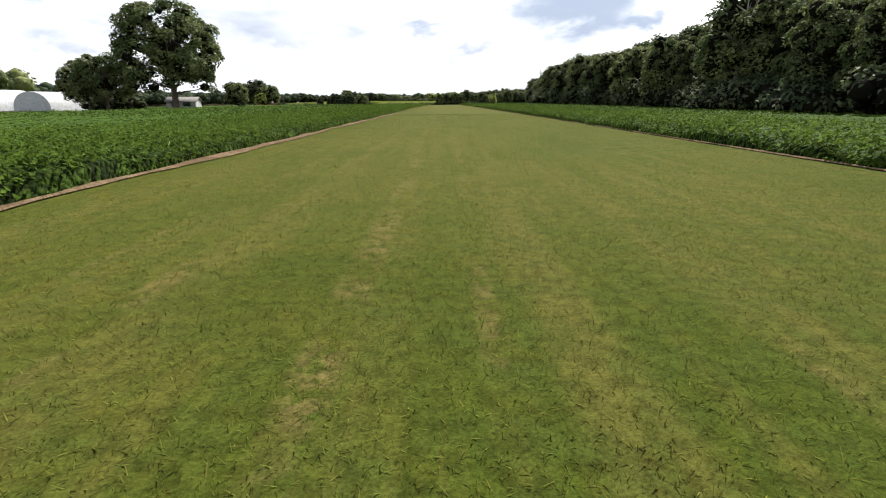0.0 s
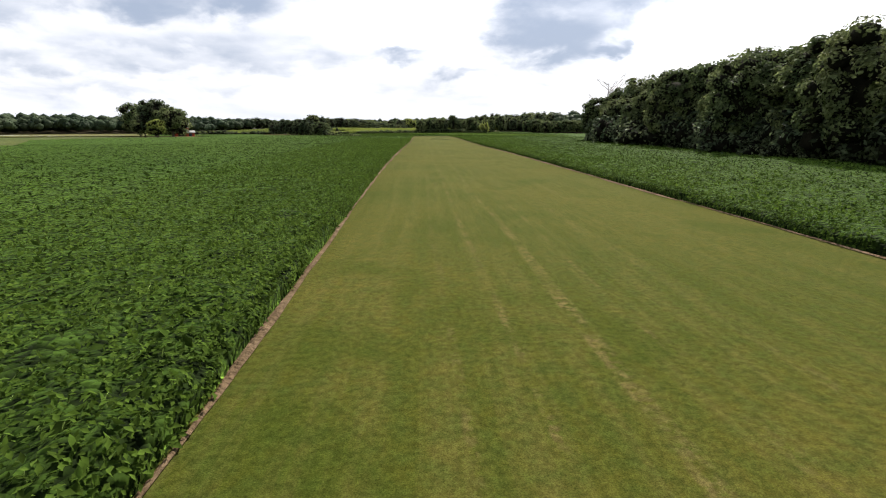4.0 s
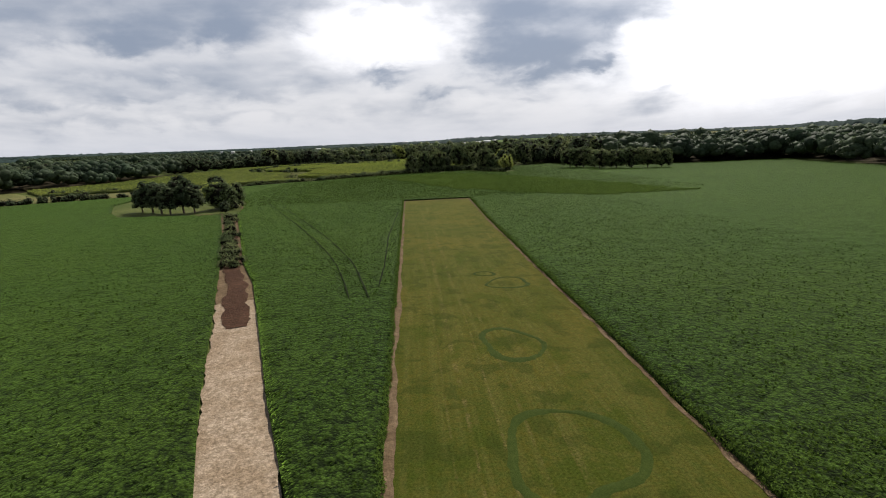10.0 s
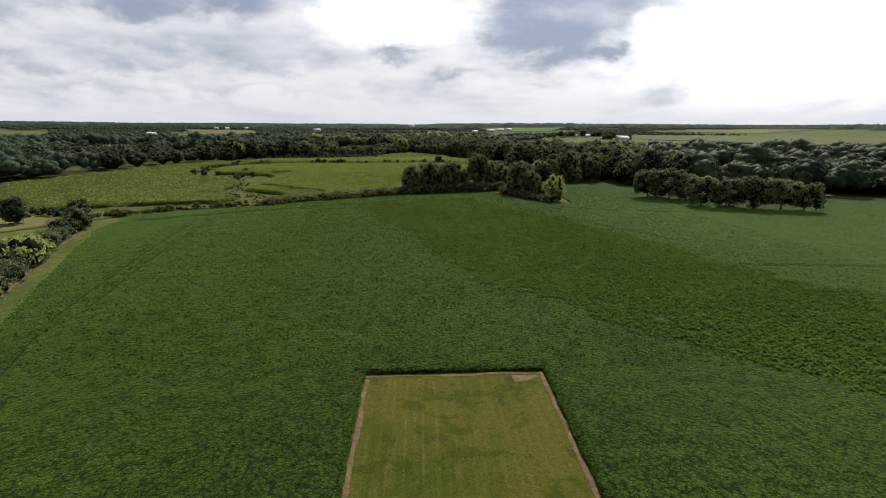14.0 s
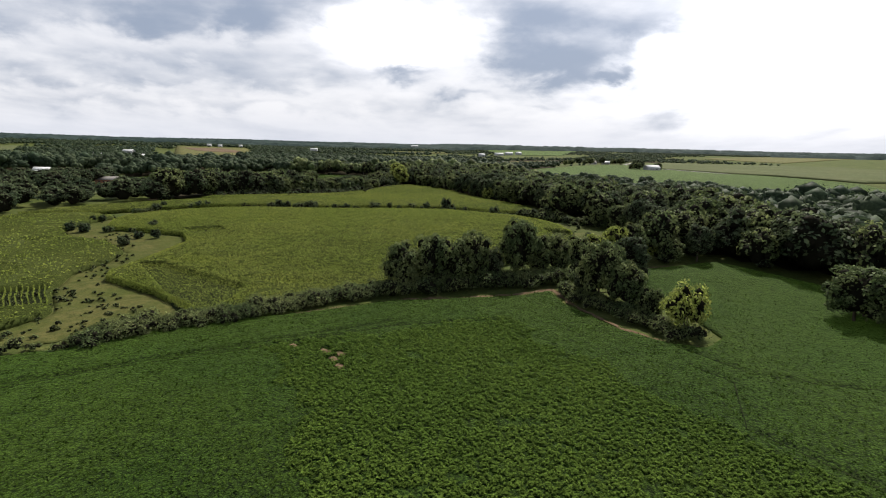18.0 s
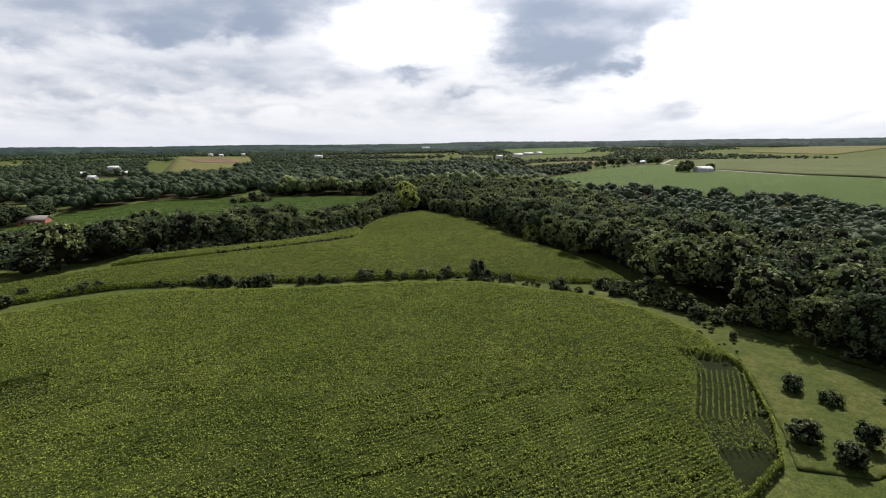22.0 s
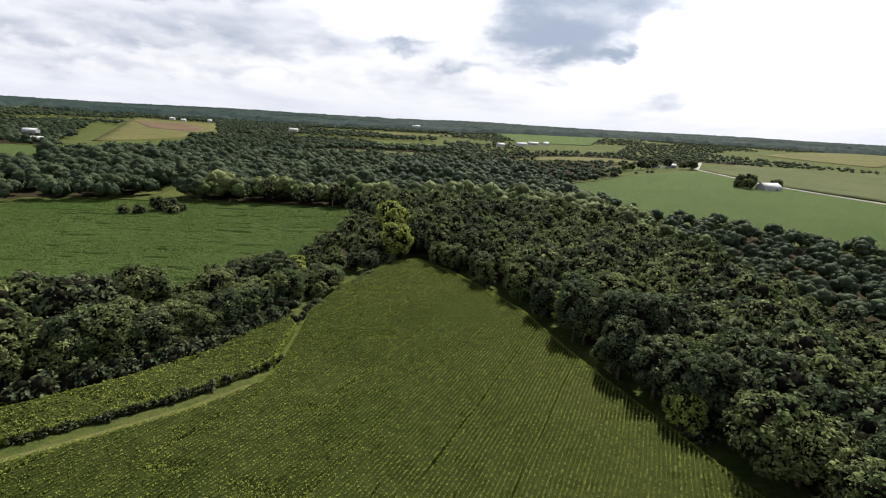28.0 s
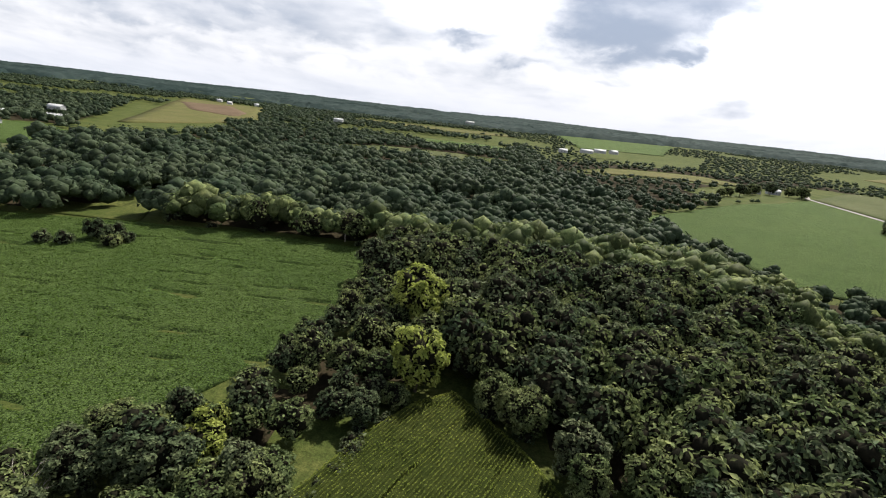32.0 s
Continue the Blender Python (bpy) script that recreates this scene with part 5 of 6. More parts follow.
# the floor of the woods: litter whose colour also carries the crowns' shade
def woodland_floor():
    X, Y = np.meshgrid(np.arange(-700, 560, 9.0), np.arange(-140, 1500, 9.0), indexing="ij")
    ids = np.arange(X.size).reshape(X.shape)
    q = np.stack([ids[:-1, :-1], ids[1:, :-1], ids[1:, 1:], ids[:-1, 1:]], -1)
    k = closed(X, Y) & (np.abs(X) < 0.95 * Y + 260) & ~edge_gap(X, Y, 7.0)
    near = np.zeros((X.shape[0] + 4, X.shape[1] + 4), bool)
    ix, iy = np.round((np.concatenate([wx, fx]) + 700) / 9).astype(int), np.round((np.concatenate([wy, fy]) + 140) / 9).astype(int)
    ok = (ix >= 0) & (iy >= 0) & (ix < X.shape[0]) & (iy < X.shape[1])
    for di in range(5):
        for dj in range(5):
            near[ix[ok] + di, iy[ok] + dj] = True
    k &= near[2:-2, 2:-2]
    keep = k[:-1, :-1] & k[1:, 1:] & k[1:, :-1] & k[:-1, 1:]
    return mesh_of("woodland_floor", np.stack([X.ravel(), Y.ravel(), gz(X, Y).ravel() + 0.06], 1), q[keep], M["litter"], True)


tagged(new("woodland_floor", woodland_floor()), "brown leaf litter under the woods, darkened as painted shade", "woodland floor", kind="structure")

# woods in the middle distance, broken by fields
mx, my = [np.concatenate(q) for q in zip(scatter(-1300, 1400, 1500, 2250, 15.0), scatter(560, 1300, 900, 1500, 15.0), scatter(-1300, -700, 900, 1500, 15.0))]
keep = (lattice(mx / 420, my / 300, 21) * 0.6 + lattice(mx / 140, my / 120, 22) * 0.4 > 0.41) & (np.abs(mx) < 0.95 * (my - 640) + 100)
forest("far_woodland", mx[keep], my[keep], TINY, "far woodland canopy between fields", LEAF[4], 0.55, 0.85, spread=(1.1, 1.5))


# the distance: woods and fields to the horizon
def distance():
    r = np.concatenate([np.arange(760, 1600, 12.0), np.arange(1600, 4950, 26.0)])
    a = np.radians(np.arange(-58, 58, 0.42))
    R, A = np.meshgrid(r, a, indexing="ij")
    jr = np.random.default_rng(9)
    X, Y = R * np.sin(A) + jr.normal(0, 4, R.shape), 640 + R * np.cos(A) + jr.normal(0, 4, R.shape)
    wood = lattice(X / 420, Y / 300, 21) * 0.6 + lattice(X / 140, Y / 120, 22) * 0.4
    cover = smooth(wood, 0.42, 0.435)
    for p in OPEN + CLEAR:
        cover = np.where(inside(p, X, Y), 0, cover)
    cover = np.where((np.abs(X) < 1290) & (Y < 2240), 0, cover)
    Z = gz(X, Y) + cover * (5 + 8 * lattice(X / 22, Y / 22, 23) + 8 * jr.random(R.shape)) - 2 * (1 - cover)
    ids = np.arange(X.size).reshape(X.shape)
    q = np.stack([ids[:-1, :-1], ids[:-1, 1:], ids[1:, 1:], ids[1:, :-1]], -1)
    keep = (cover[:-1, :-1] + cover[1:, 1:] + cover[1:, :-1] + cover[:-1, 1:]) > 0
    return mesh_of("far_woods", np.stack([X.ravel(), Y.ravel(), Z.ravel()], 1), q[keep], M["hazed_far_wood"])


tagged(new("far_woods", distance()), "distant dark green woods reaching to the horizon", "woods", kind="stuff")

# ---------------------------------------------------------------- single trees and shrubs, from the start of the strip onward
tree("giant", -69.0, 22.0, 0.94, 0.4, "huge old shade tree beside a homestead", wide=1.2)
tree("giant", 45.0, 112.0, 0.57, 0.9, "tall open-crowned tree at the wood's corner", wide=1.15)
tree("giant", 48.0, 97.0, 0.55, 2.2, "tall broad tree at the edge of a wood", wide=1.1)
tree("giant", -86.0, 22.0, 0.50, 1.4, "rounded green tree beside a homestead", wide=1.3)
tree("giant", -93.0, 26.0, 0.46, 2.4, "rounded green tree beside a homestead", wide=1.3)
tree("low", -58.0, 33.0, 0.6, 0.9, "small green tree beside a homestead")
for k, (x, y, s) in enumerate(((-104.0, 196.0, 0.85), (-112.0, 200.0, 0.9), (-120.0, 206.0, 0.8), (-106.0, 188.0, 0.6), (-128.0, 230.0, 0.95), (-140.0, 240.0, 1.0), (-110.0, 209.0, 0.6), (-113.0, 216.0, 0.62))):
    tree(("round", "dark", "low", "yellow", "round", "tall", "dark", "low")[k], x, y, s, k * 1.3, "dark leafy farmyard tree beside the barn", "farmyard trees", 1.2)
for k, (x, y, kind, s) in enumerate(((-83.0, 296.0, "cedar", 1.15), (-79.0, 293.0, "cedar", 1.0), (-76.0, 295.0, "cedar", 1.25), (-72.5, 294.0, "cedar", 1.0), (-67.0, 301.0, "low", 0.75), (-66.0, 307.0, "low", 0.7), (-87.0, 299.0, "cedar", 1.2), (-92.0, 303.0, "cedar", 0.9))):
    tree(kind, x, y, s, k * 1.1, "dense dark green cedar in a field hedgerow" if kind == "cedar" else "leafy hedgerow tree between soybean fields", "hedgerow trees", 1.25)
for k, (x, y, kind, s) in enumerate(((-62.0, 289.0, "upright", 0.8), (-86.0, 350.0, "pale", 2.2), (-89.0, 357.0, "pale", 1.8), (-99.0, 388.0, "round", 1.7), (-103.0, 396.0, "round", 1.9), (-108.0, 404.0, "upright", 1.6), (-122.0, 398.0, "upright", 1.9))):
    shrub(kind, x, y, s, "yellow-green hedgerow bush beside a soil path" if kind == "pale" else "dark green hedgerow bush", "hedgerow bushes")
# the clump at the end of the soybeans and the finger of trees that runs into them
for k, (x, y, kind, s, w_) in enumerate(((-6.0, 468.0, "low", 1.0, 1.1), (1.0, 470.0, "round", 0.92, 1.0), (7.0, 471.0, "low", 1.05, 1.1), (12.0, 473.0, "round", 0.95, 0.9), (17.0, 474.0, "grey", 0.7, 1.0), (24.0, 476.0, "tall", 1.0, 0.9), (30.0, 478.0, "slender", 0.75, 1.1),
                                       (36.0, 482.0, "low", 0.95, 1.1), (43.0, 486.0, "low", 0.85, 1.1), (50.0, 490.0, "yellow", 0.8, 1.1), (57.0, 494.0, "yellow", 0.95, 1.0), (64.0, 497.0, "low", 1.0, 1.0), (72.0, 501.0, "yellow", 0.75, 1.1),
                                       (40.0, 459.0, "round", 0.98, 1.05), (44.0, 453.0, "low", 0.9, 1.1), (46.0, 446.0, "low", 0.6, 1.0), (49.5, 438.5, "airy", 1.05, 1.0), (52.0, 442.0, "airy", 0.7, 1.0), (37.0, 463.0, "grey", 0.45, 1.0))):
    tree(kind, x, y, s * 1.08, k * 0.9, "leafy tree in a clump between soybeans and corn", "clump trees", w_ * 0.78)
for k, (x, y, kind, s) in enumerate(((91.0, 446.0, "round", 0.9), (98.0, 442.0, "round", 0.95), (104.0, 440.0, "low", 1.0), (96.0, 449.0, "tall", 0.75), (101.0, 424.0, "round", 0.85), (109.0, 420.0, "low", 1.0), (117.0, 418.0, "round", 0.9), (125.0, 415.0, "tall", 0.75), (132.0, 413.0, "low", 0.95), (112.0, 426.0, "yellow", 0.7))):
    tree(kind, x, y, s, k * 1.7, "rounded green tree standing in the soybean field", "field trees", 1.15)
for k, (x, y, s) in enumerate(((309.0, 1052.0, 0.8), (316.0, 1060.0, 0.9), (303.0, 1058.0, 0.75), (343.0, 1060.0, 0.8), (312.0, 1068.0, 0.8), (250.0, 1205.0, 0.8), (262.0, 1215.0, 0.7), (278.0, 1222.0, 0.8), (295.0, 1240.0, 0.75), (310.0, 1256.0, 0.9), (338.0, 1272.0, 0.9), (362.0, 1276.0, 1.0), (372.0, 1268.0, 1.0), (380.0, 1282.0, 0.9))):
    tree(("round", "dark", "low")[k % 3], x, y, s, k * 1.9, "dark rounded tree beside white farm buildings", "farm trees", 1.2)
for k in range(22):
    t_ = k / 21 * 3
    i_ = min(int(t_), 2)
    (x0, y0), (x1, y1) = ((-126.0, 652.0), (-84.0, 683.0), (-62.0, 706.0), (-50.0, 732.0))[i_:i_ + 2]
    x, y = x0 + (x1 - x0) * (t_ - i_), y0 + (y1 - y0) * (t_ - i_)
    tree(("round", "dark", "tall", "low", "grey", "round", "slender")[k % 7], x + rng.uniform(-2, 2), y + rng.uniform(-1, 4), 0.62 + 0.22 * rng.random() + 0.12 * (x < -70), k * 2.1, "leafy tree in the tree line beside the corn", "tree line", 1.1)
tree("yellow", -22.0, 817.0, 1.6, 0.3, "lime-yellow tree in the tree line")
tree("yellow", -12.0, 818.0, 1.2, 1.3, "lime-yellow tree in the tree line")
tree("yellow", -18.0, 784.0, 1.4, 2.3, "yellow-green tree at the corn's corner")
tree("yellow", -52.0, 757.5, 0.75, 2.9, "lime-yellow tree in the tree line")
tree("grey", -69.0, 746.0, 0.75, 1.9, "pale grey-green tree in the tree line")
bare_tree(-68.0, 737.0, 9.0, 5)
bare_tree(38.0, 115.0, 14.0, 6)
bare_tree(40.5, 116.0, 13.5, 7)
bare_tree(38.6, -31.5, 15.5, 8)
bare_tree(39.6, -28.0, 14.0, 9)
bare_tree(-62.0, 893.0, 14.0, 10)
for k, (x, y, s) in enumerate(((-76.7, 601.5, 1.0), (-72.0, 599.0, 1.2), (-68.0, 599.0, 1.3), (-62.0, 597.5, 1.5), (-58.0, 599.5, 1.3), (-54.9, 599.0, 1.5), (-44.4, 600.0, 0.8), (-39.1, 602.3, 1.0), (-34.1, 603.2, 0.8), (-25.5, 605.4, 1.3), (-23.5, 605.6, 1.1), (-17.3, 605.5, 0.9),
                                (-12.4, 605.5, 0.8), (-5.8, 607.0, 1.4), (1.7, 607.0, 1.3), (-0.7, 601.8, 0.8), (11.9, 604.8, 1.7), (14.5, 603.0, 1.2), (9.8, 601.5, 0.8), (12.5, 596.4, 0.9), (15.1, 596.4, 0.9), (21.4, 601.0, 0.7), (34.3, 588.5, 1.5), (40.4, 587.5, 0.7), (43.0, 583.5, 0.6), (53.6, 584.5, 1.4), (59.0, 582.5, 1.5), (49.2, 583.2, 0.9),
                                (-112.0, 593.0, 1.2), (-109.0, 594.5, 1.2), (-105.5, 596.5, 1.1), (-122.0, 588.5, 1.0), (-122.6, 582.0, 1.2), (-125.8, 572.0, 1.1), (-75.0, 600.0, 0.8), (63.0, 563.0, 1.0), (63.8, 549.5, 0.6), (61.0, 527.0, 1.2), (64.5, 522.5, 1.1), (52.5, 512.5, 1.5), (55.0, 507.0, 1.4), (60.6, 511.0, 1.2), (74.4, 522.0, 0.7), (82.0, 520.5, 0.7),
                                (-127.7, 532.0, 1.5), (-121.0, 529.5, 1.6), (-129.3, 547.5, 1.0), (-127.5, 550.5, 1.2), (-113.0, 530.0, 1.3), (-97.0, 511.0, 1.6), (-97.5, 520.5, 1.2), (-92.1, 521.0, 1.2), (-101.0, 537.0, 1.5), (-105.0, 531.0, 1.0),
                                (-161.0, 847.0, 1.5), (-154.0, 848.5, 1.5), (-149.5, 857.5, 1.9), (-143.5, 860.0, 2.0), (-139.0, 853.0, 1.7), (-137.0, 858.0, 1.4))):
    shrub(("round", "upright", "round", "spread", "round")[k % 5], x, y, s * (0.85 if 570 < y < 700 else 0.65 if x < -90 and y < 570 else 0.75 if x > 45 and y < 560 else 1.0), "round dark green shrub in a line between corn fields" if y > 560 and y < 700 else "round dark green shrub in rough grass", "field shrubs")


def brush(line, width, count, label, mat, smin=0.5, smax=1.2, kinds=BRUSH):
    P = np.array(line)
    seg = rng.integers(len(P) - 1, size=count)
    t = rng.random((count, 1))
    q = P[seg] * (1 - t) + P[seg + 1] * t + rng.normal(0, width / 2.5, (count, 2))
    forest("brush", q[:, 0], q[:, 1], kinds, label, mat, smin, smax, "brush", False)


brush([(38.5, -110.0), (40.0, -60.0), (39.0, 10.0), (37.0, 60.0), (35.5, 117.0)], 3.0, 260, "dense leafy undergrowth closing the wood's edge", LEAF[1], 0.9, 1.9, FINE)
brush([(36.0, 118.0), (60.0, 124.0), (110.0, 130.0)], 3.0, 80, "dense leafy undergrowth closing the wood's edge", LEAF[1], 0.9, 1.9, FINE)
brush([(-110.0, 408.0), (-86.0, 422.0), (-60.0, 433.0)], 2.5, 70, "scrubby green brush along a ditch", LEAF[0], 0.3, 0.8, FINE)
brush([(-60.0, 434.0), (-42.5, 444.5), (-26.0, 454.8), (-9.0, 465.5)], 3.4, 230, "dense green brush along a ditch beside the corn", LEAF[0], 0.6, 1.1, FINE)
brush([(-8.0, 465.0), (15.0, 471.0), (33.0, 474.0), (64.0, 493.0)], 3.5, 260, "dense undergrowth below the clump of trees", LEAF[0], 0.7, 1.3, FINE)
brush([(34.0, 464.0), (40.0, 452.0), (48.0, 436.0)], 3.0, 150, "dense undergrowth below a finger of trees", LEAF[0], 0.5, 1.0, FINE)
brush([(-64.0, 298.0), (-72.0, 320.0), (-86.0, 352.0), (-104.0, 396.0)], 2.6, 120, "tangled hedgerow brush beside a soil path", LEAF[0], 0.7, 1.3, FINE)
brush([(-34.0, 212.0), (-44.0, 241.0), (-58.0, 281.0)], 1.4, 90, "low weedy brush in a washed strip", LEAF[0], 0.25, 0.55, FINE)
brush([(-120.0, 378.0), (-150.0, 362.0), (-185.0, 340.0)], 1.6, 60, "low brush along a fence line", LEAF[1], 0.5, 1.1)
brush([(-98.0, 34.0), (-84.0, 30.0)], 3.0, 24, "leafy bushes beside a huge shade tree", LEAF[1], 0.7, 1.3)
brush([(-110.0, 408.0), (-140.0, 418.0), (-190.0, 404.0)], 1.6, 40, "low brush along a fence line", LEAF[1], 0.5, 1.1)
brush([(-126.0, 575.0), (-120.0, 592.0), (-100.0, 600.0), (-60.0, 602.0), (15.0, 603.0), (40.0, 588.0)], 2.2, 90, "weedy brush between two corn fields", LEAF[0], 0.3, 0.7)
brush([(50.0, 592.0), (62.0, 572.0), (72.0, 556.0)], 5.0, 60, "leafy brush at the wood's edge", LEAF[0], 0.6, 1.4)
brush([(-92.0, 450.0), (-80.0, 462.0), (-60.0, 446.0), (-90.0, 430.0), (-84.0, 476.0), (-95.0, 500.0), (-110.0, 530.0), (-130.0, 560.0)], 7.0, 300, "tufts of weeds in a grassy waterway", LEAF[0], 0.12, 0.32)
brush([(-121.0, 645.0), (-81.0, 676.5), (-58.0, 701.0), (-47.0, 724.0)], 2.5, 110, "low leafy brush in front of the tree line", LEAF[1], 0.7, 1.5)
brush([(-92.0, 649.0), (-76.0, 661.0), (-61.0, 672.6), (-54.0, 678.6), (-44.0, 690.0), (-30.0, 702.0)], 0.7, 90, "pale grey weeds along a grass path", LEAF[3], 0.35, 0.75)
brush([(62.0, 566.0), (59.0, 545.0), (54.0, 527.0), (44.0, 508.0)], 3.0, 30, "weeds and low brush beside the corn", LEAF[0], 0.15, 0.4, FINE)
brush([(-44.0, 716.0), (-34.0, 742.0), (-22.0, 772.0)], 2.0, 60, "weeds and brush along the corn's edge", LEAF[3], 0.4, 0.9)

hx, hy = rng.uniform(-290, -200, 60), rng.uniform(110, 150, 60)
forest("woodland", hx, hy - 0.15 * (hx + 245), LOW, "woodland on a rise behind the homestead", LEAF[0], 0.85, 1.15)

# ---------------------------------------------------------------- buildings


def box(x0, x1, y0, y1, z0, z1):
    v = np.array([(x, y, z) for z in (z0, z1) for x, y in ((x0, y0), (x1, y0), (x1, y1), (x0, y1))], float)
    f = [(0, 3, 2, 1), (4, 5, 6, 7), (0, 1, 5, 4), (1, 2, 6, 5), (2, 3, 7, 6), (3, 0, 4, 7)]
    return v, np.array(f)


def building(name, x, y, length, width, eaves, ridge, turn, wall, roof, label, category, windows=2, door=3.0, lift=0.0, door_mat=None):
    """A gabled building: walls with gable ends, two roof slopes with an overhang, a door and windows."""
    ob = new(name)
    ob.matrix_basis = Matrix.Translation((x, y, float(gz(x, y)) + lift)) @ Matrix.Rotation(radians(turn), 4, "Z")
    a, b = length / 2, width / 2
    v = [(-a, -b, -0.4), (a, -b, -0.4), (a, b, -0.4), (-a, b, -0.4), (-a, -b, eaves), (a, -b, eaves), (a, b, eaves), (-a, b, eaves), (-a, 0, ridge), (a, 0, ridge)]
    me = bpy.data.meshes.new("wall")
    me.from_pydata(v, [], [(0, 1, 5, 4), (2, 3, 7, 6), (1, 2, 6, 9, 5), (3, 0, 4, 8, 7)])
    me.materials.append(wall)
    part("wall", me, ob)
    o = 0.45
    slope = (ridge - eaves) / b
    for side in (-1, 1):
        e = side * (b + o)
        low = eaves - slope * o
        v = np.array([(-a - o, 0, ridge + 0.08), (a + o, 0, ridge + 0.08), (a + o, e, low + 0.08), (-a - o, e, low + 0.08), (-a - o, 0, ridge + 0.24), (a + o, 0, ridge + 0.24), (a + o, e, low + 0.24), (-a - o, e, low + 0.24)], float)
        f = np.array([(0, 1, 2, 3), (7, 6, 5, 4), (0, 4, 5, 1), (1, 5, 6, 2), (2, 6, 7, 3), (3, 7, 4, 0)])
        part("roof", mesh_of("roof", v, f, roof), ob)
    if door:
        dv, df = box(-door * 0.5, door * 0.5, -b - 0.06, -b + 0.02, 0.0, min(eaves - 0.3, door * 1.05))
        # with door_mat, a dark panel stands in for the shade of an opening
        part("door", mesh_of("door", dv, df, door_mat or M["white"]), ob, "white-framed door" if door_mat is None else "dark panel coloured as the shade of an open doorway")
    for k in range(windows):
        px = -a + length * (k + 1) / (windows + 1)
        if door and abs(px) < door * 0.5 + 0.6:
            px += door
        wv, wf = box(px - 0.55, px + 0.55, -b - 0.05, -b + 0.02, 1.0, 2.2)
        part("window", mesh_of("window", wv, wf, M["glass"]), ob)
    return tagged(ob, label, category)


building("barn", -124.0, 246.0, 7.0, 6.4, 4.4, 6.9, 28, M["redwood"], M["oldtin"], "red wooden barn with a grey metal roof", "barn", 1, 2.6, 0.0, M["glass"])
building("shed", -117.5, 241.5, 3.6, 2.6, 1.8, 2.6, 28, M["redwood"], M["oldtin"], "low red shed beside the barn", "shed", 0, 1.4, 0.0, M["glass"])
building("farmhouse", -80.0, 48.0, 8.0, 6.0, 2.2, 3.4, 10, M["white"], M["shingle"], "white farmhouse behind a huge shade tree", "house", 3, 1.1)
building("barn", 330.0, 1052.0, 20.0, 11.0, 4.2, 7.5, 12, M["white"], M["tin"], "white barn with a pale metal roof", "barn", 3, 4.0)
building("house", 322.0, 1275.0, 12.0, 8.0, 3.4, 6.0, 20, M["white"], M["shingle"], "white house among farm trees", "house", 3, 1.1)
building("house", 352.0, 1290.0, 14.0, 8.0, 3.4, 6.0, -10, M["white"], M["tin"], "white farm shed among trees", "shed", 2, 3.0)
for k, (x, y, ln, turn, lift) in enumerate(((-353.0, 834.0, 13.0, 10, 0), (-330.0, 794.0, 14.0, -20, 0), (-372.0, 800.0, 20.0, 5, 0), (-388.0, 792.0, 12.0, 30, 0), (-470.0, 1148.0, 11.0, 0, 0), (-484.0, 1240.0, 26.0, 8, 1), (-540.0, 1225.0, 18.0, 10, 1),
                                           (-536.0, 1304.0, 18.0, 0, 6), (195.0, 1590.0, 22.0, 10, 9), (222.0, 1605.0, 20.0, -5, 9), (245.0, 1600.0, 14.0, 20, 9), (150.0, 1570.0, 14.0, 10, 9), (-600.0, 1900.0, 11.0, 10, 5), (-560.0, 1960.0, 10.0, 30, 5), (-660.0, 1970.0, 12.0, 0, 5), (-280.0, 1700.0, 18.0, 0, 9), (-20.0, 2250.0, 26.0, 10, 14))):
    building("house", x, y, ln, 9.0, 3.6, 6.4, turn, M["white"], M["tin"], "far white house or shed among trees", "house", 3, 1.4, lift)
building("house", -248.0, 756.0, 15.0, 8.0, 3.0, 5.2, 12, M["brick"], M["shingle"], "long red-brick house behind the tree line", "house", 4, 1.2)


def hoop_house(x, y, length, radius, turn):
    """A half-round greenhouse: a skin over hoops, with an end wall."""
    ob = new("hoop_house")
    ob.matrix_basis = Matrix.Translation((x, y, float(gz(x, y)))) @ Matrix.Rotation(radians(turn), 4, "Z")
    ang = np.linspace(0, math.pi, 13)
    v = np.array([(s * length / 2, math.cos(t) * radius, max(math.sin(t), 0.0) ** 0.8 * radius * 0.85) for s in np.linspace(-1, 1, 5) for t in ang])
    f = np.array([(i * 13 + j, i * 13 + j + 1, (i + 1) * 13 + j + 1, (i + 1) * 13 + j) for i in range(4) for j in range(12)])
    part("cover", mesh_of("cover", v, f, M["film"], True), ob)
    for s in (-1, 1):
        e = np.array([(s * length / 2 * 0.995, 0, 0)] + [(s * length / 2 * 0.995, math.cos(t) * radius, max(math.sin(t), 0.0) ** 0.8 * radius * 0.85) for t in ang])
        part("end_wall", mesh_of("end_wall", e, np.array([(0, j, j + 1) for j in range(1, 13)]), M["film"]), ob)
    return tagged(ob, "white plastic-covered hoop greenhouse beside trees", "greenhouse", "hoop greenhouses")


hoop_house(-111.5, 40.0, 16.0, 6.0, 80)
hoop_house(-129.0, 38.0, 18.0, 6.8, 80)

# ---------------------------------------------------------------- leaves of the crops and blades of grass


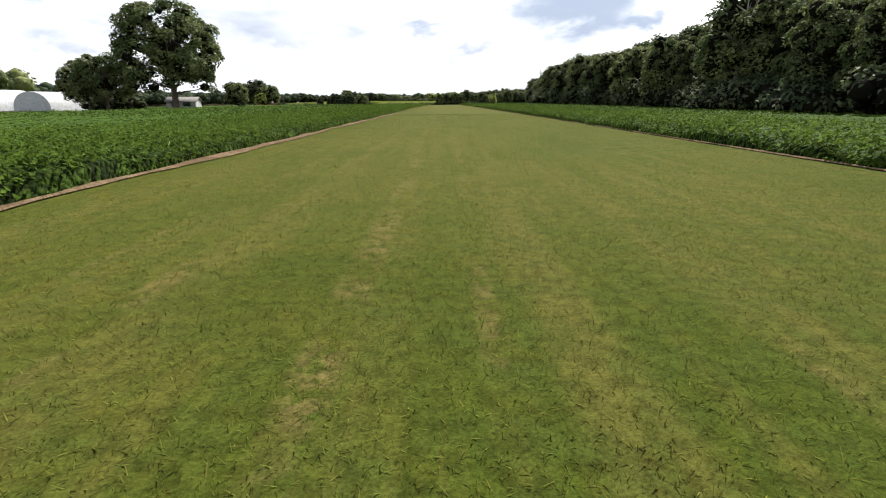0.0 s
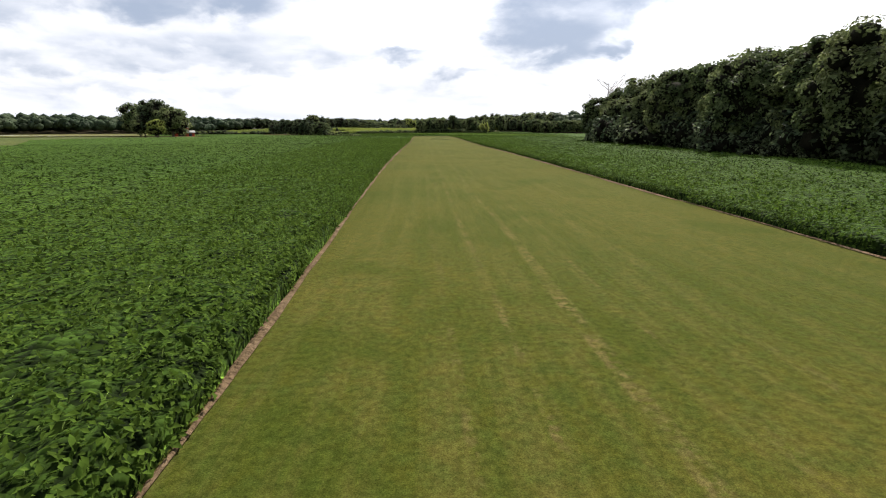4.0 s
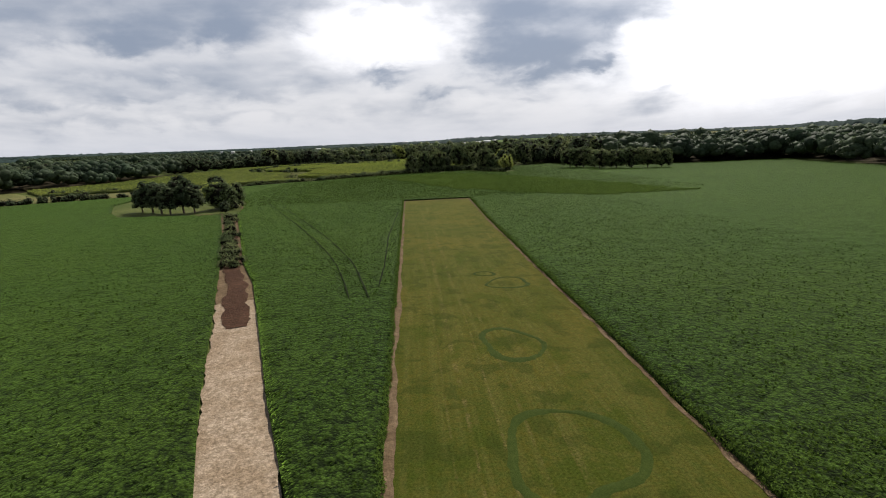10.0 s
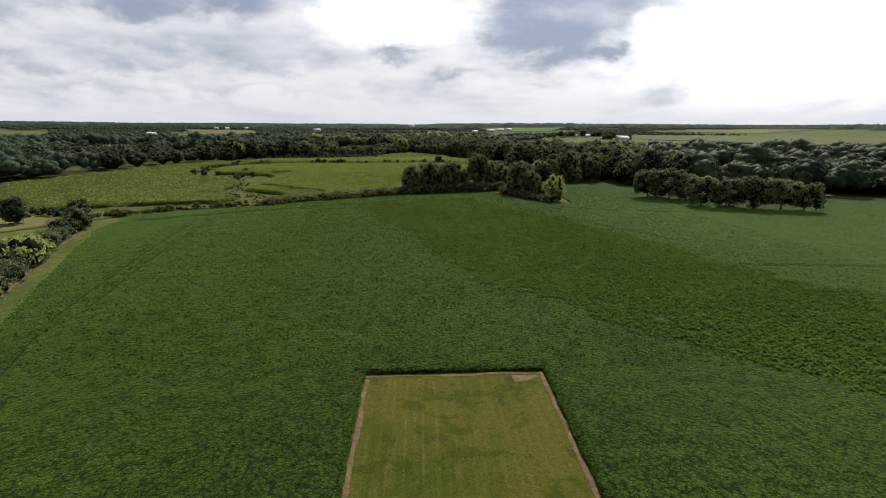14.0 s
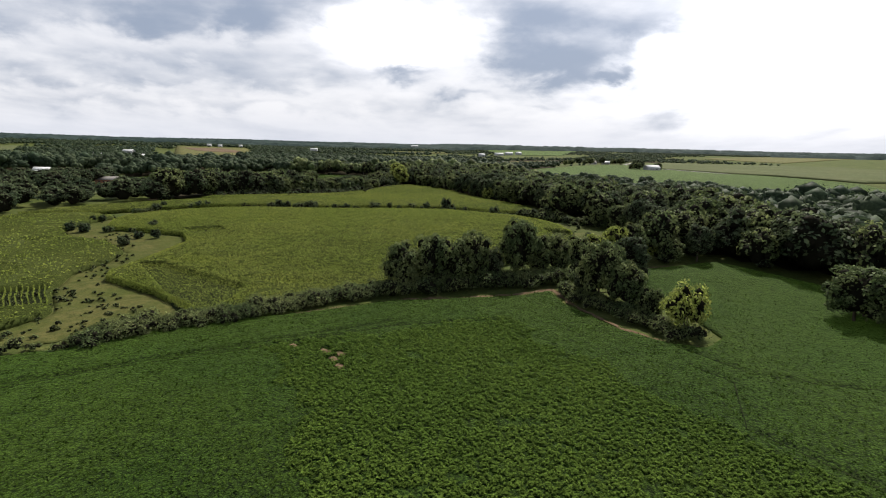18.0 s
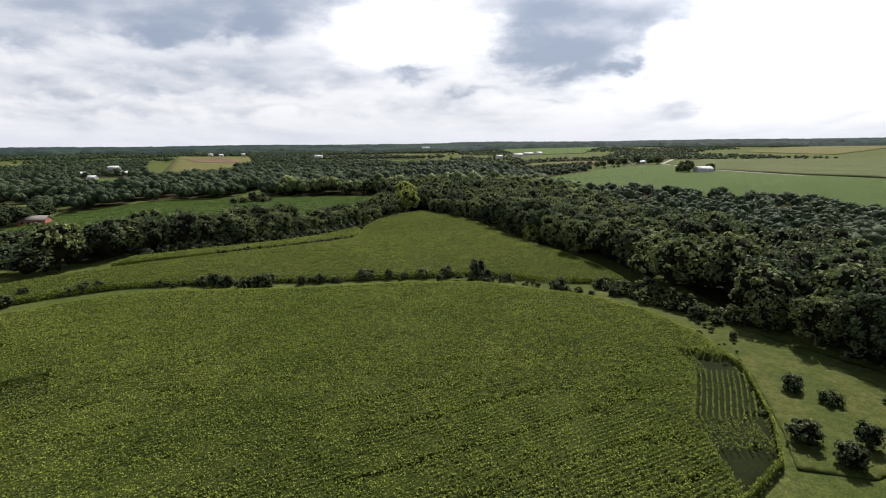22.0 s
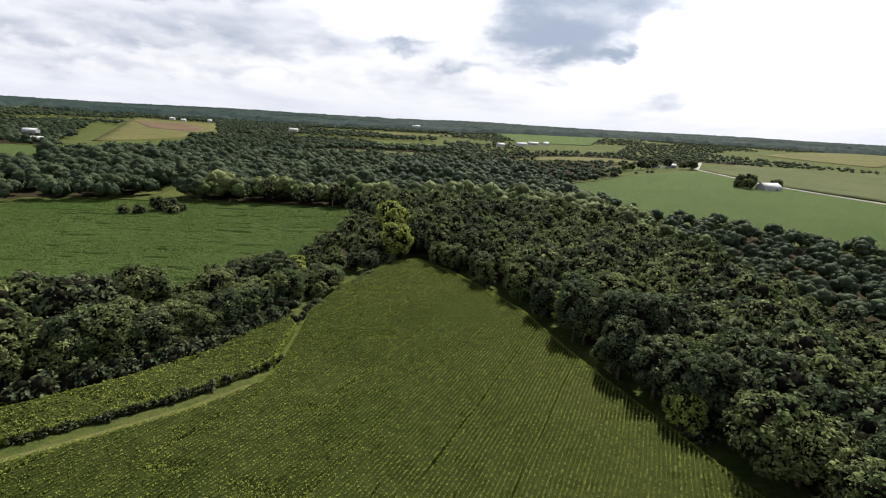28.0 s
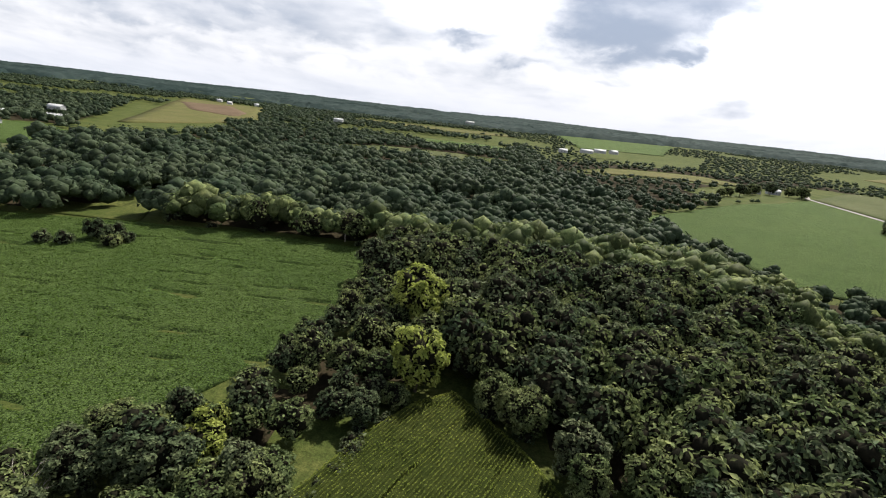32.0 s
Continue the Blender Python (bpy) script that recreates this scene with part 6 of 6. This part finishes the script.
def cover(name, polys, x0, x1, y0, y1, count, size, height, mat, label, category, density=None, loose=0.5, gap=None):
    """Leaf sprays over a crop, thinned by density(x, y) in 0..1."""
    r = np.random.default_rng(len(name) + count)
    x, y = r.uniform(x0, x1, count), r.uniform(y0, y1, count)
    ok = np.zeros(count, bool)
    for p in polys:
        ok |= inside(p, x, y)
    if density is not None:
        ok &= r.random(count) < density(x, y)
    if gap is not None:
        ok &= ~gap(x, y)
    x, y = x[ok], y[ok]
    z = gz(x, y) + height + r.uniform(-0.22, 0.15, len(x)) + 0.3 * (lattice(x / 0.8, y / 0.8, 1) - 0.5) + 0.05 * (lattice(x / 14, y / 9, 10) - 0.5)
    up = np.tile([0.0, 0.0, 1.0], (len(x), 1))
    v, f = leaves(r, np.stack([x, y, z], 1), up, size, loose)
    return tagged(new(name, mesh_of(name, v, f, mat)), label, category, kind="stuff")


def thin_spots(x, y):
    d = line_gap(THIN, x, y) + 0.5 * lattice(x / 2, y / 2, 40) < 0.6
    d |= np.min([np.hypot(x - p[0], y - p[1]) for p in BALD], 0) + 0.9 * lattice(x, y, 43) < 1.5
    return d | (inside(COARSE, x, y) & (lattice(x / 0.95, y / 0.95, 41) > 0.60)) | (lattice(x / 3.0, y / 1.2, 6) > 0.84)


SOY = "broad green soybean leaves over the crop"
BEANS = [SOY_LEFT, SOY_MAIN_L, SOY_RIGHT]
cover("soybean_leaves", BEANS, -24, -10.2, -110, 25, 250000, 0.066, 0.62, M["lit_leaf"], SOY, "soybean leaves", lambda x, y: np.exp(-np.maximum(-11 - x, 0) / 7), 0.65)
cover("soybean_leaves", BEANS, -26, -10.2, 25, 150, 170000, 0.085, 0.64, M["lit_leaf"], SOY, "soybean leaves", lambda x, y: np.exp(-np.maximum(-11 - x, 0) / 9), 0.65)
cover("soybean_leaves", BEANS, 6.5, 22, -110, 165, 190000, 0.085, 0.62, M["lit_leaf"], SOY, "soybean leaves", lambda x, y: np.exp(-np.maximum(x - 8, 0) / 8), 0.65)
cover("soybean_leaves", BEANS, -70, 50, -60, 300, 260000, 0.115, 0.64, M["soy_leaf"], SOY, "soybean leaves", lambda x, y: np.exp(-np.maximum(np.abs(x) - 22, 0) / 30), 0.7, thin_spots)
cover("soybean_leaves", BEANS, -75, 90, 300, 480, 190000, 0.17, 0.64, M["soy_leaf"], SOY, "soybean leaves", lambda x, y: np.exp(-np.maximum(np.abs(x) - 40, 0) / 30), 0.7, thin_spots)


def open_plants():
    """Bushy single bean plants of the open stand, dark ground between them."""
    r = np.random.default_rng(91)
    step = 0.72
    u, v = np.meshgrid(np.arange(-120, 120, step), np.arange(-120, 120, step * 0.9), indexing="ij")
    u, v = u.ravel() + r.normal(0, 0.13, u.size), v.ravel() + r.normal(0, 0.22, u.size)
    c, s = math.cos(radians(-62)), math.sin(radians(-62))
    x, y = 20 + u * c - v * s, 370 + u * s + v * c
    ok = inside(COARSE, x + 7 * (lattice(x / 5, y / 5, 45) - 0.5), y + 5 * (lattice(x / 1.5, y / 1.5, 46) - 0.5)) & (np.min([np.hypot(x - p[0], y - p[1]) for p in BALD], 0) + 0.9 * lattice(x, y, 43) > 1.5) & (lattice(x / 2.2, y / 2.2, 44) < 0.86)
    x, y = x[ok], y[ok]
    per = 15
    big = r.uniform(0.75, 1.25, len(x))
    d = r.normal(0, 1, (len(x), per, 3))
    d[..., 2] = np.abs(d[..., 2]) + 0.25
    d /= np.linalg.norm(d, axis=2, keepdims=True)
    at = np.stack([x, y, gz(x, y) + 0.36], 1)[:, None] + d * (0.34 * big[:, None, None] * r.uniform(0.7, 1.15, (len(x), per, 1))) * [1, 1, 1.15]
    vv, ff = leaves(r, at.reshape(-1, 3), (d + [0, 0, 2.8]).reshape(-1, 3), 0.20, 0.45)
    return mesh_of("open_soybean_plants", vv, ff, M["lit_stand_leaf"])


tagged(new("open_soybean_plants", open_plants()), "bushy single soybean plants in an open stand", "soybean plants", kind="stuff")


def edge_plants():
    """Bean plants whose leaves hang over the soil along the strip."""
    r = np.random.default_rng(77)
    n = 70000
    y = r.uniform(-110, 300, n)
    left = r.random(n) < 0.5
    xl = np.interp(y, [-170, -30, 45, 76, 108, 140, 300], [-11.0, -10.7, -11.5, -11.4, -10.8, -10.3, -10.5])
    xr = np.interp(y, [-170, 40, 77, 104, 150, 205, 250, 280, 300], [7.9, 8.0, 7.8, 6.8, 6.8, 7.5, 8.6, 9.9, 10.6])
    side = np.where(left, -1.0, 1.0)
    h = r.uniform(0.04, 0.72, n)
    x = np.where(left, xl, xr) - side * (0.28 * lattice(y / 0.9, y * 0 + side, 60) - 0.12 + r.normal(0, 0.06, n) - 0.15 * (h > 0.5))
    ok = ~(((y > 107.6) & (y < 114.2) & left) | ((y > 117.8) & (y < 121) & ~left))
    x, y, h, side = x[ok], y[ok], h[ok], side[ok]
    n_ = np.stack([-side * 0.9, np.zeros(len(x)), np.full(len(x), 0.6)], 1)
    v, f = leaves(r, np.stack([x, y, gz(x, y) + h], 1), n_, 0.07, 0.5)
    return mesh_of("soybean_edge", v, f, M["lit_leaf"])


tagged(new("soybean_edge", edge_plants()), "ragged soybean plants leaning over the soil margin", "soybean plants", kind="stuff")


def corn_tufts(name, poly, turn, count, size, height, pitch, label, jitter=0.07):
    """Arching leaves along the tops of corn rows."""
    r = np.random.default_rng(count)
    a = radians(turn)
    c, s = math.cos(a), math.sin(a)
    p = np.array(poly)
    x, y = r.uniform(p[:, 0].min(), p[:, 0].max(), count), r.uniform(p[:, 1].min(), p[:, 1].max(), count)
    u, v = x * c + y * s, -x * s + y * c
    v = np.round(v / pitch) * pitch - 0.5 * lattice(x / 9, y / 9, 7) + r.normal(0, jitter, count)
    x, y = u * c - v * s, u * s + v * c
    ok = inside(poly, x, y) & (lattice(x / 0.5, y / 0.5, 10) < 0.90)
    for q in THIN_CORN + [BENT_CORN]:
        ok &= ~inside(q, x, y)
    x, y = x[ok], y[ok]
    z = gz(x, y) + height + r.uniform(-0.45, 0.25, len(x)) + 0.3 * (lattice(x / 0.9, y / 0.9, 6) - 0.5)
    v_, f_ = leaves(r, np.stack([x, y, z], 1), np.tile([0.0, 0.0, 1.0], (len(x), 1)), size, 0.75)
    return tagged(new(name, mesh_of(name, v_, f_, M["corn_leaf"])), label, "corn leaves", kind="stuff")


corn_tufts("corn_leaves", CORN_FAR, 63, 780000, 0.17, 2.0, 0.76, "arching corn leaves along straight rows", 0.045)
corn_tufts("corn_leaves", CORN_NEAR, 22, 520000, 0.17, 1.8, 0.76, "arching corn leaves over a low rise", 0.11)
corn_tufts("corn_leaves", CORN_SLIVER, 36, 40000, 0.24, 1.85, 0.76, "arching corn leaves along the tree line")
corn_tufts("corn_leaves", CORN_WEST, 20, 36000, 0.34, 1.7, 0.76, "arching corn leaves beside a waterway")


def single_rows(lines, label, seed):
    """Corn rows that stand apart: upright plants with arching leaves along each line."""
    r = np.random.default_rng(seed)
    C, N = [], []
    for line in lines:
        P = np.array(line)
        d = P[1:] - P[:-1]
        ln = np.linalg.norm(d, axis=1)
        n = max(4, int(ln.sum() * 15))
        k = r.choice(len(ln), size=n, p=ln / ln.sum())
        q = P[k] + d[k] * r.random((n, 1)) + r.normal(0, 0.06, (n, 2))
        C.append(np.column_stack([q, gz(q[:, 0], q[:, 1]) + 0.3 + 1.25 * r.random(n) ** 0.6]))
        N.append(np.column_stack([r.normal(0, 0.35, (n, 2)), np.full(n, 1.1)]))
    v, f = leaves(r, np.concatenate(C), np.concatenate(N), 0.135, 0.4)
    return tagged(new("corn_rows", mesh_of("corn_rows", v, f, M["corn_leaf"])), label, "corn rows", kind="stuff")


def crossing(poly, turn, pitch):
    """Straight lines at a pitch, kept where they lie within a polygon."""
    a = radians(turn)
    c, s = math.cos(a), math.sin(a)
    p = np.array(poly)
    u, v = p[:, 0] * c + p[:, 1] * s, -p[:, 0] * s + p[:, 1] * c
    out = []
    for vv in np.arange(v.min(), v.max(), pitch):
        uu = np.arange(u.min(), u.max(), 0.6)
        x, y = uu * c - vv * s, uu * s + vv * c + 0.25 * np.sin(uu * 0.5)
        k = inside(poly, x, y)
        if k.sum() > 1:
            out.append(list(zip(x[k], y[k])))
    return out


# soil of the thin stands, coloured as dark as the rows' shade
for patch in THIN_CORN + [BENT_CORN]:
    tagged(field("bare_soil", patch, 1.5, 0.24, M["wheel"]), "bare soil between thin corn rows, row shade painted into its colour", "bare soil", kind="structure")
single_rows(crossing(THIN_CORN[0], -36, 1.05) + crossing(THIN_CORN[1], 60, 1.0) + crossing(THIN_CORN[2], -53, 1.0), "thin corn rows with shade-dark soil between them", 31)
single_rows([[(x + 0.95 * k, y - 0.12 * k) for x, y in BEND if inside(BENT_CORN, np.array([x + 0.95 * k + 0.01]), np.array([y - 0.12 * k]))[0]] or BEND[:2] for k in range(11)], "corn rows bending round the field's end", 32)


def corn_edge(poly, count, height):
    """Leaves down the outer plants of a corn field."""
    r = np.random.default_rng(count)
    p = np.array(poly + poly[:1])
    d = p[1:] - p[:-1]
    ln = np.linalg.norm(d, axis=1)
    k = r.choice(len(ln), size=count, p=ln / ln.sum())
    q = p[k] + d[k] * r.random((count, 1))
    turn_ = np.sign(sum(x0 * y1 - x1 * y0 for (x0, y0), (x1, y1) in zip(poly, poly[1:] + poly[:1])))
    out = np.stack([d[k][:, 1], -d[k][:, 0]], 1) / ln[k][:, None] * turn_
    h = r.random(count) ** 0.7 * height
    q = q + out * (0.35 * (1 - h / height) + r.uniform(-0.25, 0.15, count))[:, None]
    v, f = leaves(r, np.column_stack([q, gz(q[:, 0], q[:, 1]) + h + 0.1]), np.column_stack([out * 0.7, np.full(count, 0.8)]), 0.24, 0.4)
    return tagged(new("corn_edge", mesh_of("corn_edge", v, f, M["corn_leaf"])), "leafy outer corn plants along the field's edge", "corn plants", kind="stuff")


corn_edge(CORN_FAR, 26000, 1.9)
corn_edge(CORN_NEAR, 24000, 1.7)
corn_edge(CORN_SLIVER, 9000, 1.7)
cover("soybean_leaves", [SOY_FAR], -262, -46, 690, 890, 150000, 0.24, 0.85, M["soy_leaf"], SOY, "soybean leaves", None, 0.5, lambda x, y: lattice(x / 11 + y / 30, y / 2.0, 61) > 0.82)


def blades():
    """Short mown blades on the strip where the camera flies low."""
    r = np.random.default_rng(5)
    n = 200000
    y = -105.5 + 75 * r.random(n) ** 2.2
    x = r.uniform(-10.2, 7.3, n)
    h = r.uniform(0.015, 0.04, n) * (0.7 + 0.6 * lattice(x / 0.6, y / 0.6, 31))
    a = r.uniform(0, 6.28, n)
    wdt = r.uniform(0.0025, 0.006, n)
    lean = r.normal(0, 0.035, (n, 2))
    z = gz(x, y)
    v = np.stack([np.stack([x + np.cos(a) * wdt, y + np.sin(a) * wdt, z], 1), np.stack([x - np.cos(a) * wdt, y - np.sin(a) * wdt, z], 1), np.stack([x + lean[:, 0], y + lean[:, 1], z + h], 1)], 1).reshape(-1, 3)
    return mesh_of("grass_blades", v, np.arange(3 * n).reshape(-1, 3), M["blade"])


M["blade"] = material("grass_blade", ((0.094, 0.116, 0.017), (0.132, 0.126, 0.028), (0.066, 0.094, 0.013)), (0.3, 2.2), 9.0, bump=0.0, random_by="island", spread=0.35, thin=0.35)
tagged(new("grass_blades", blades()), "short mown grass blades on the strip", "grass", kind="stuff")
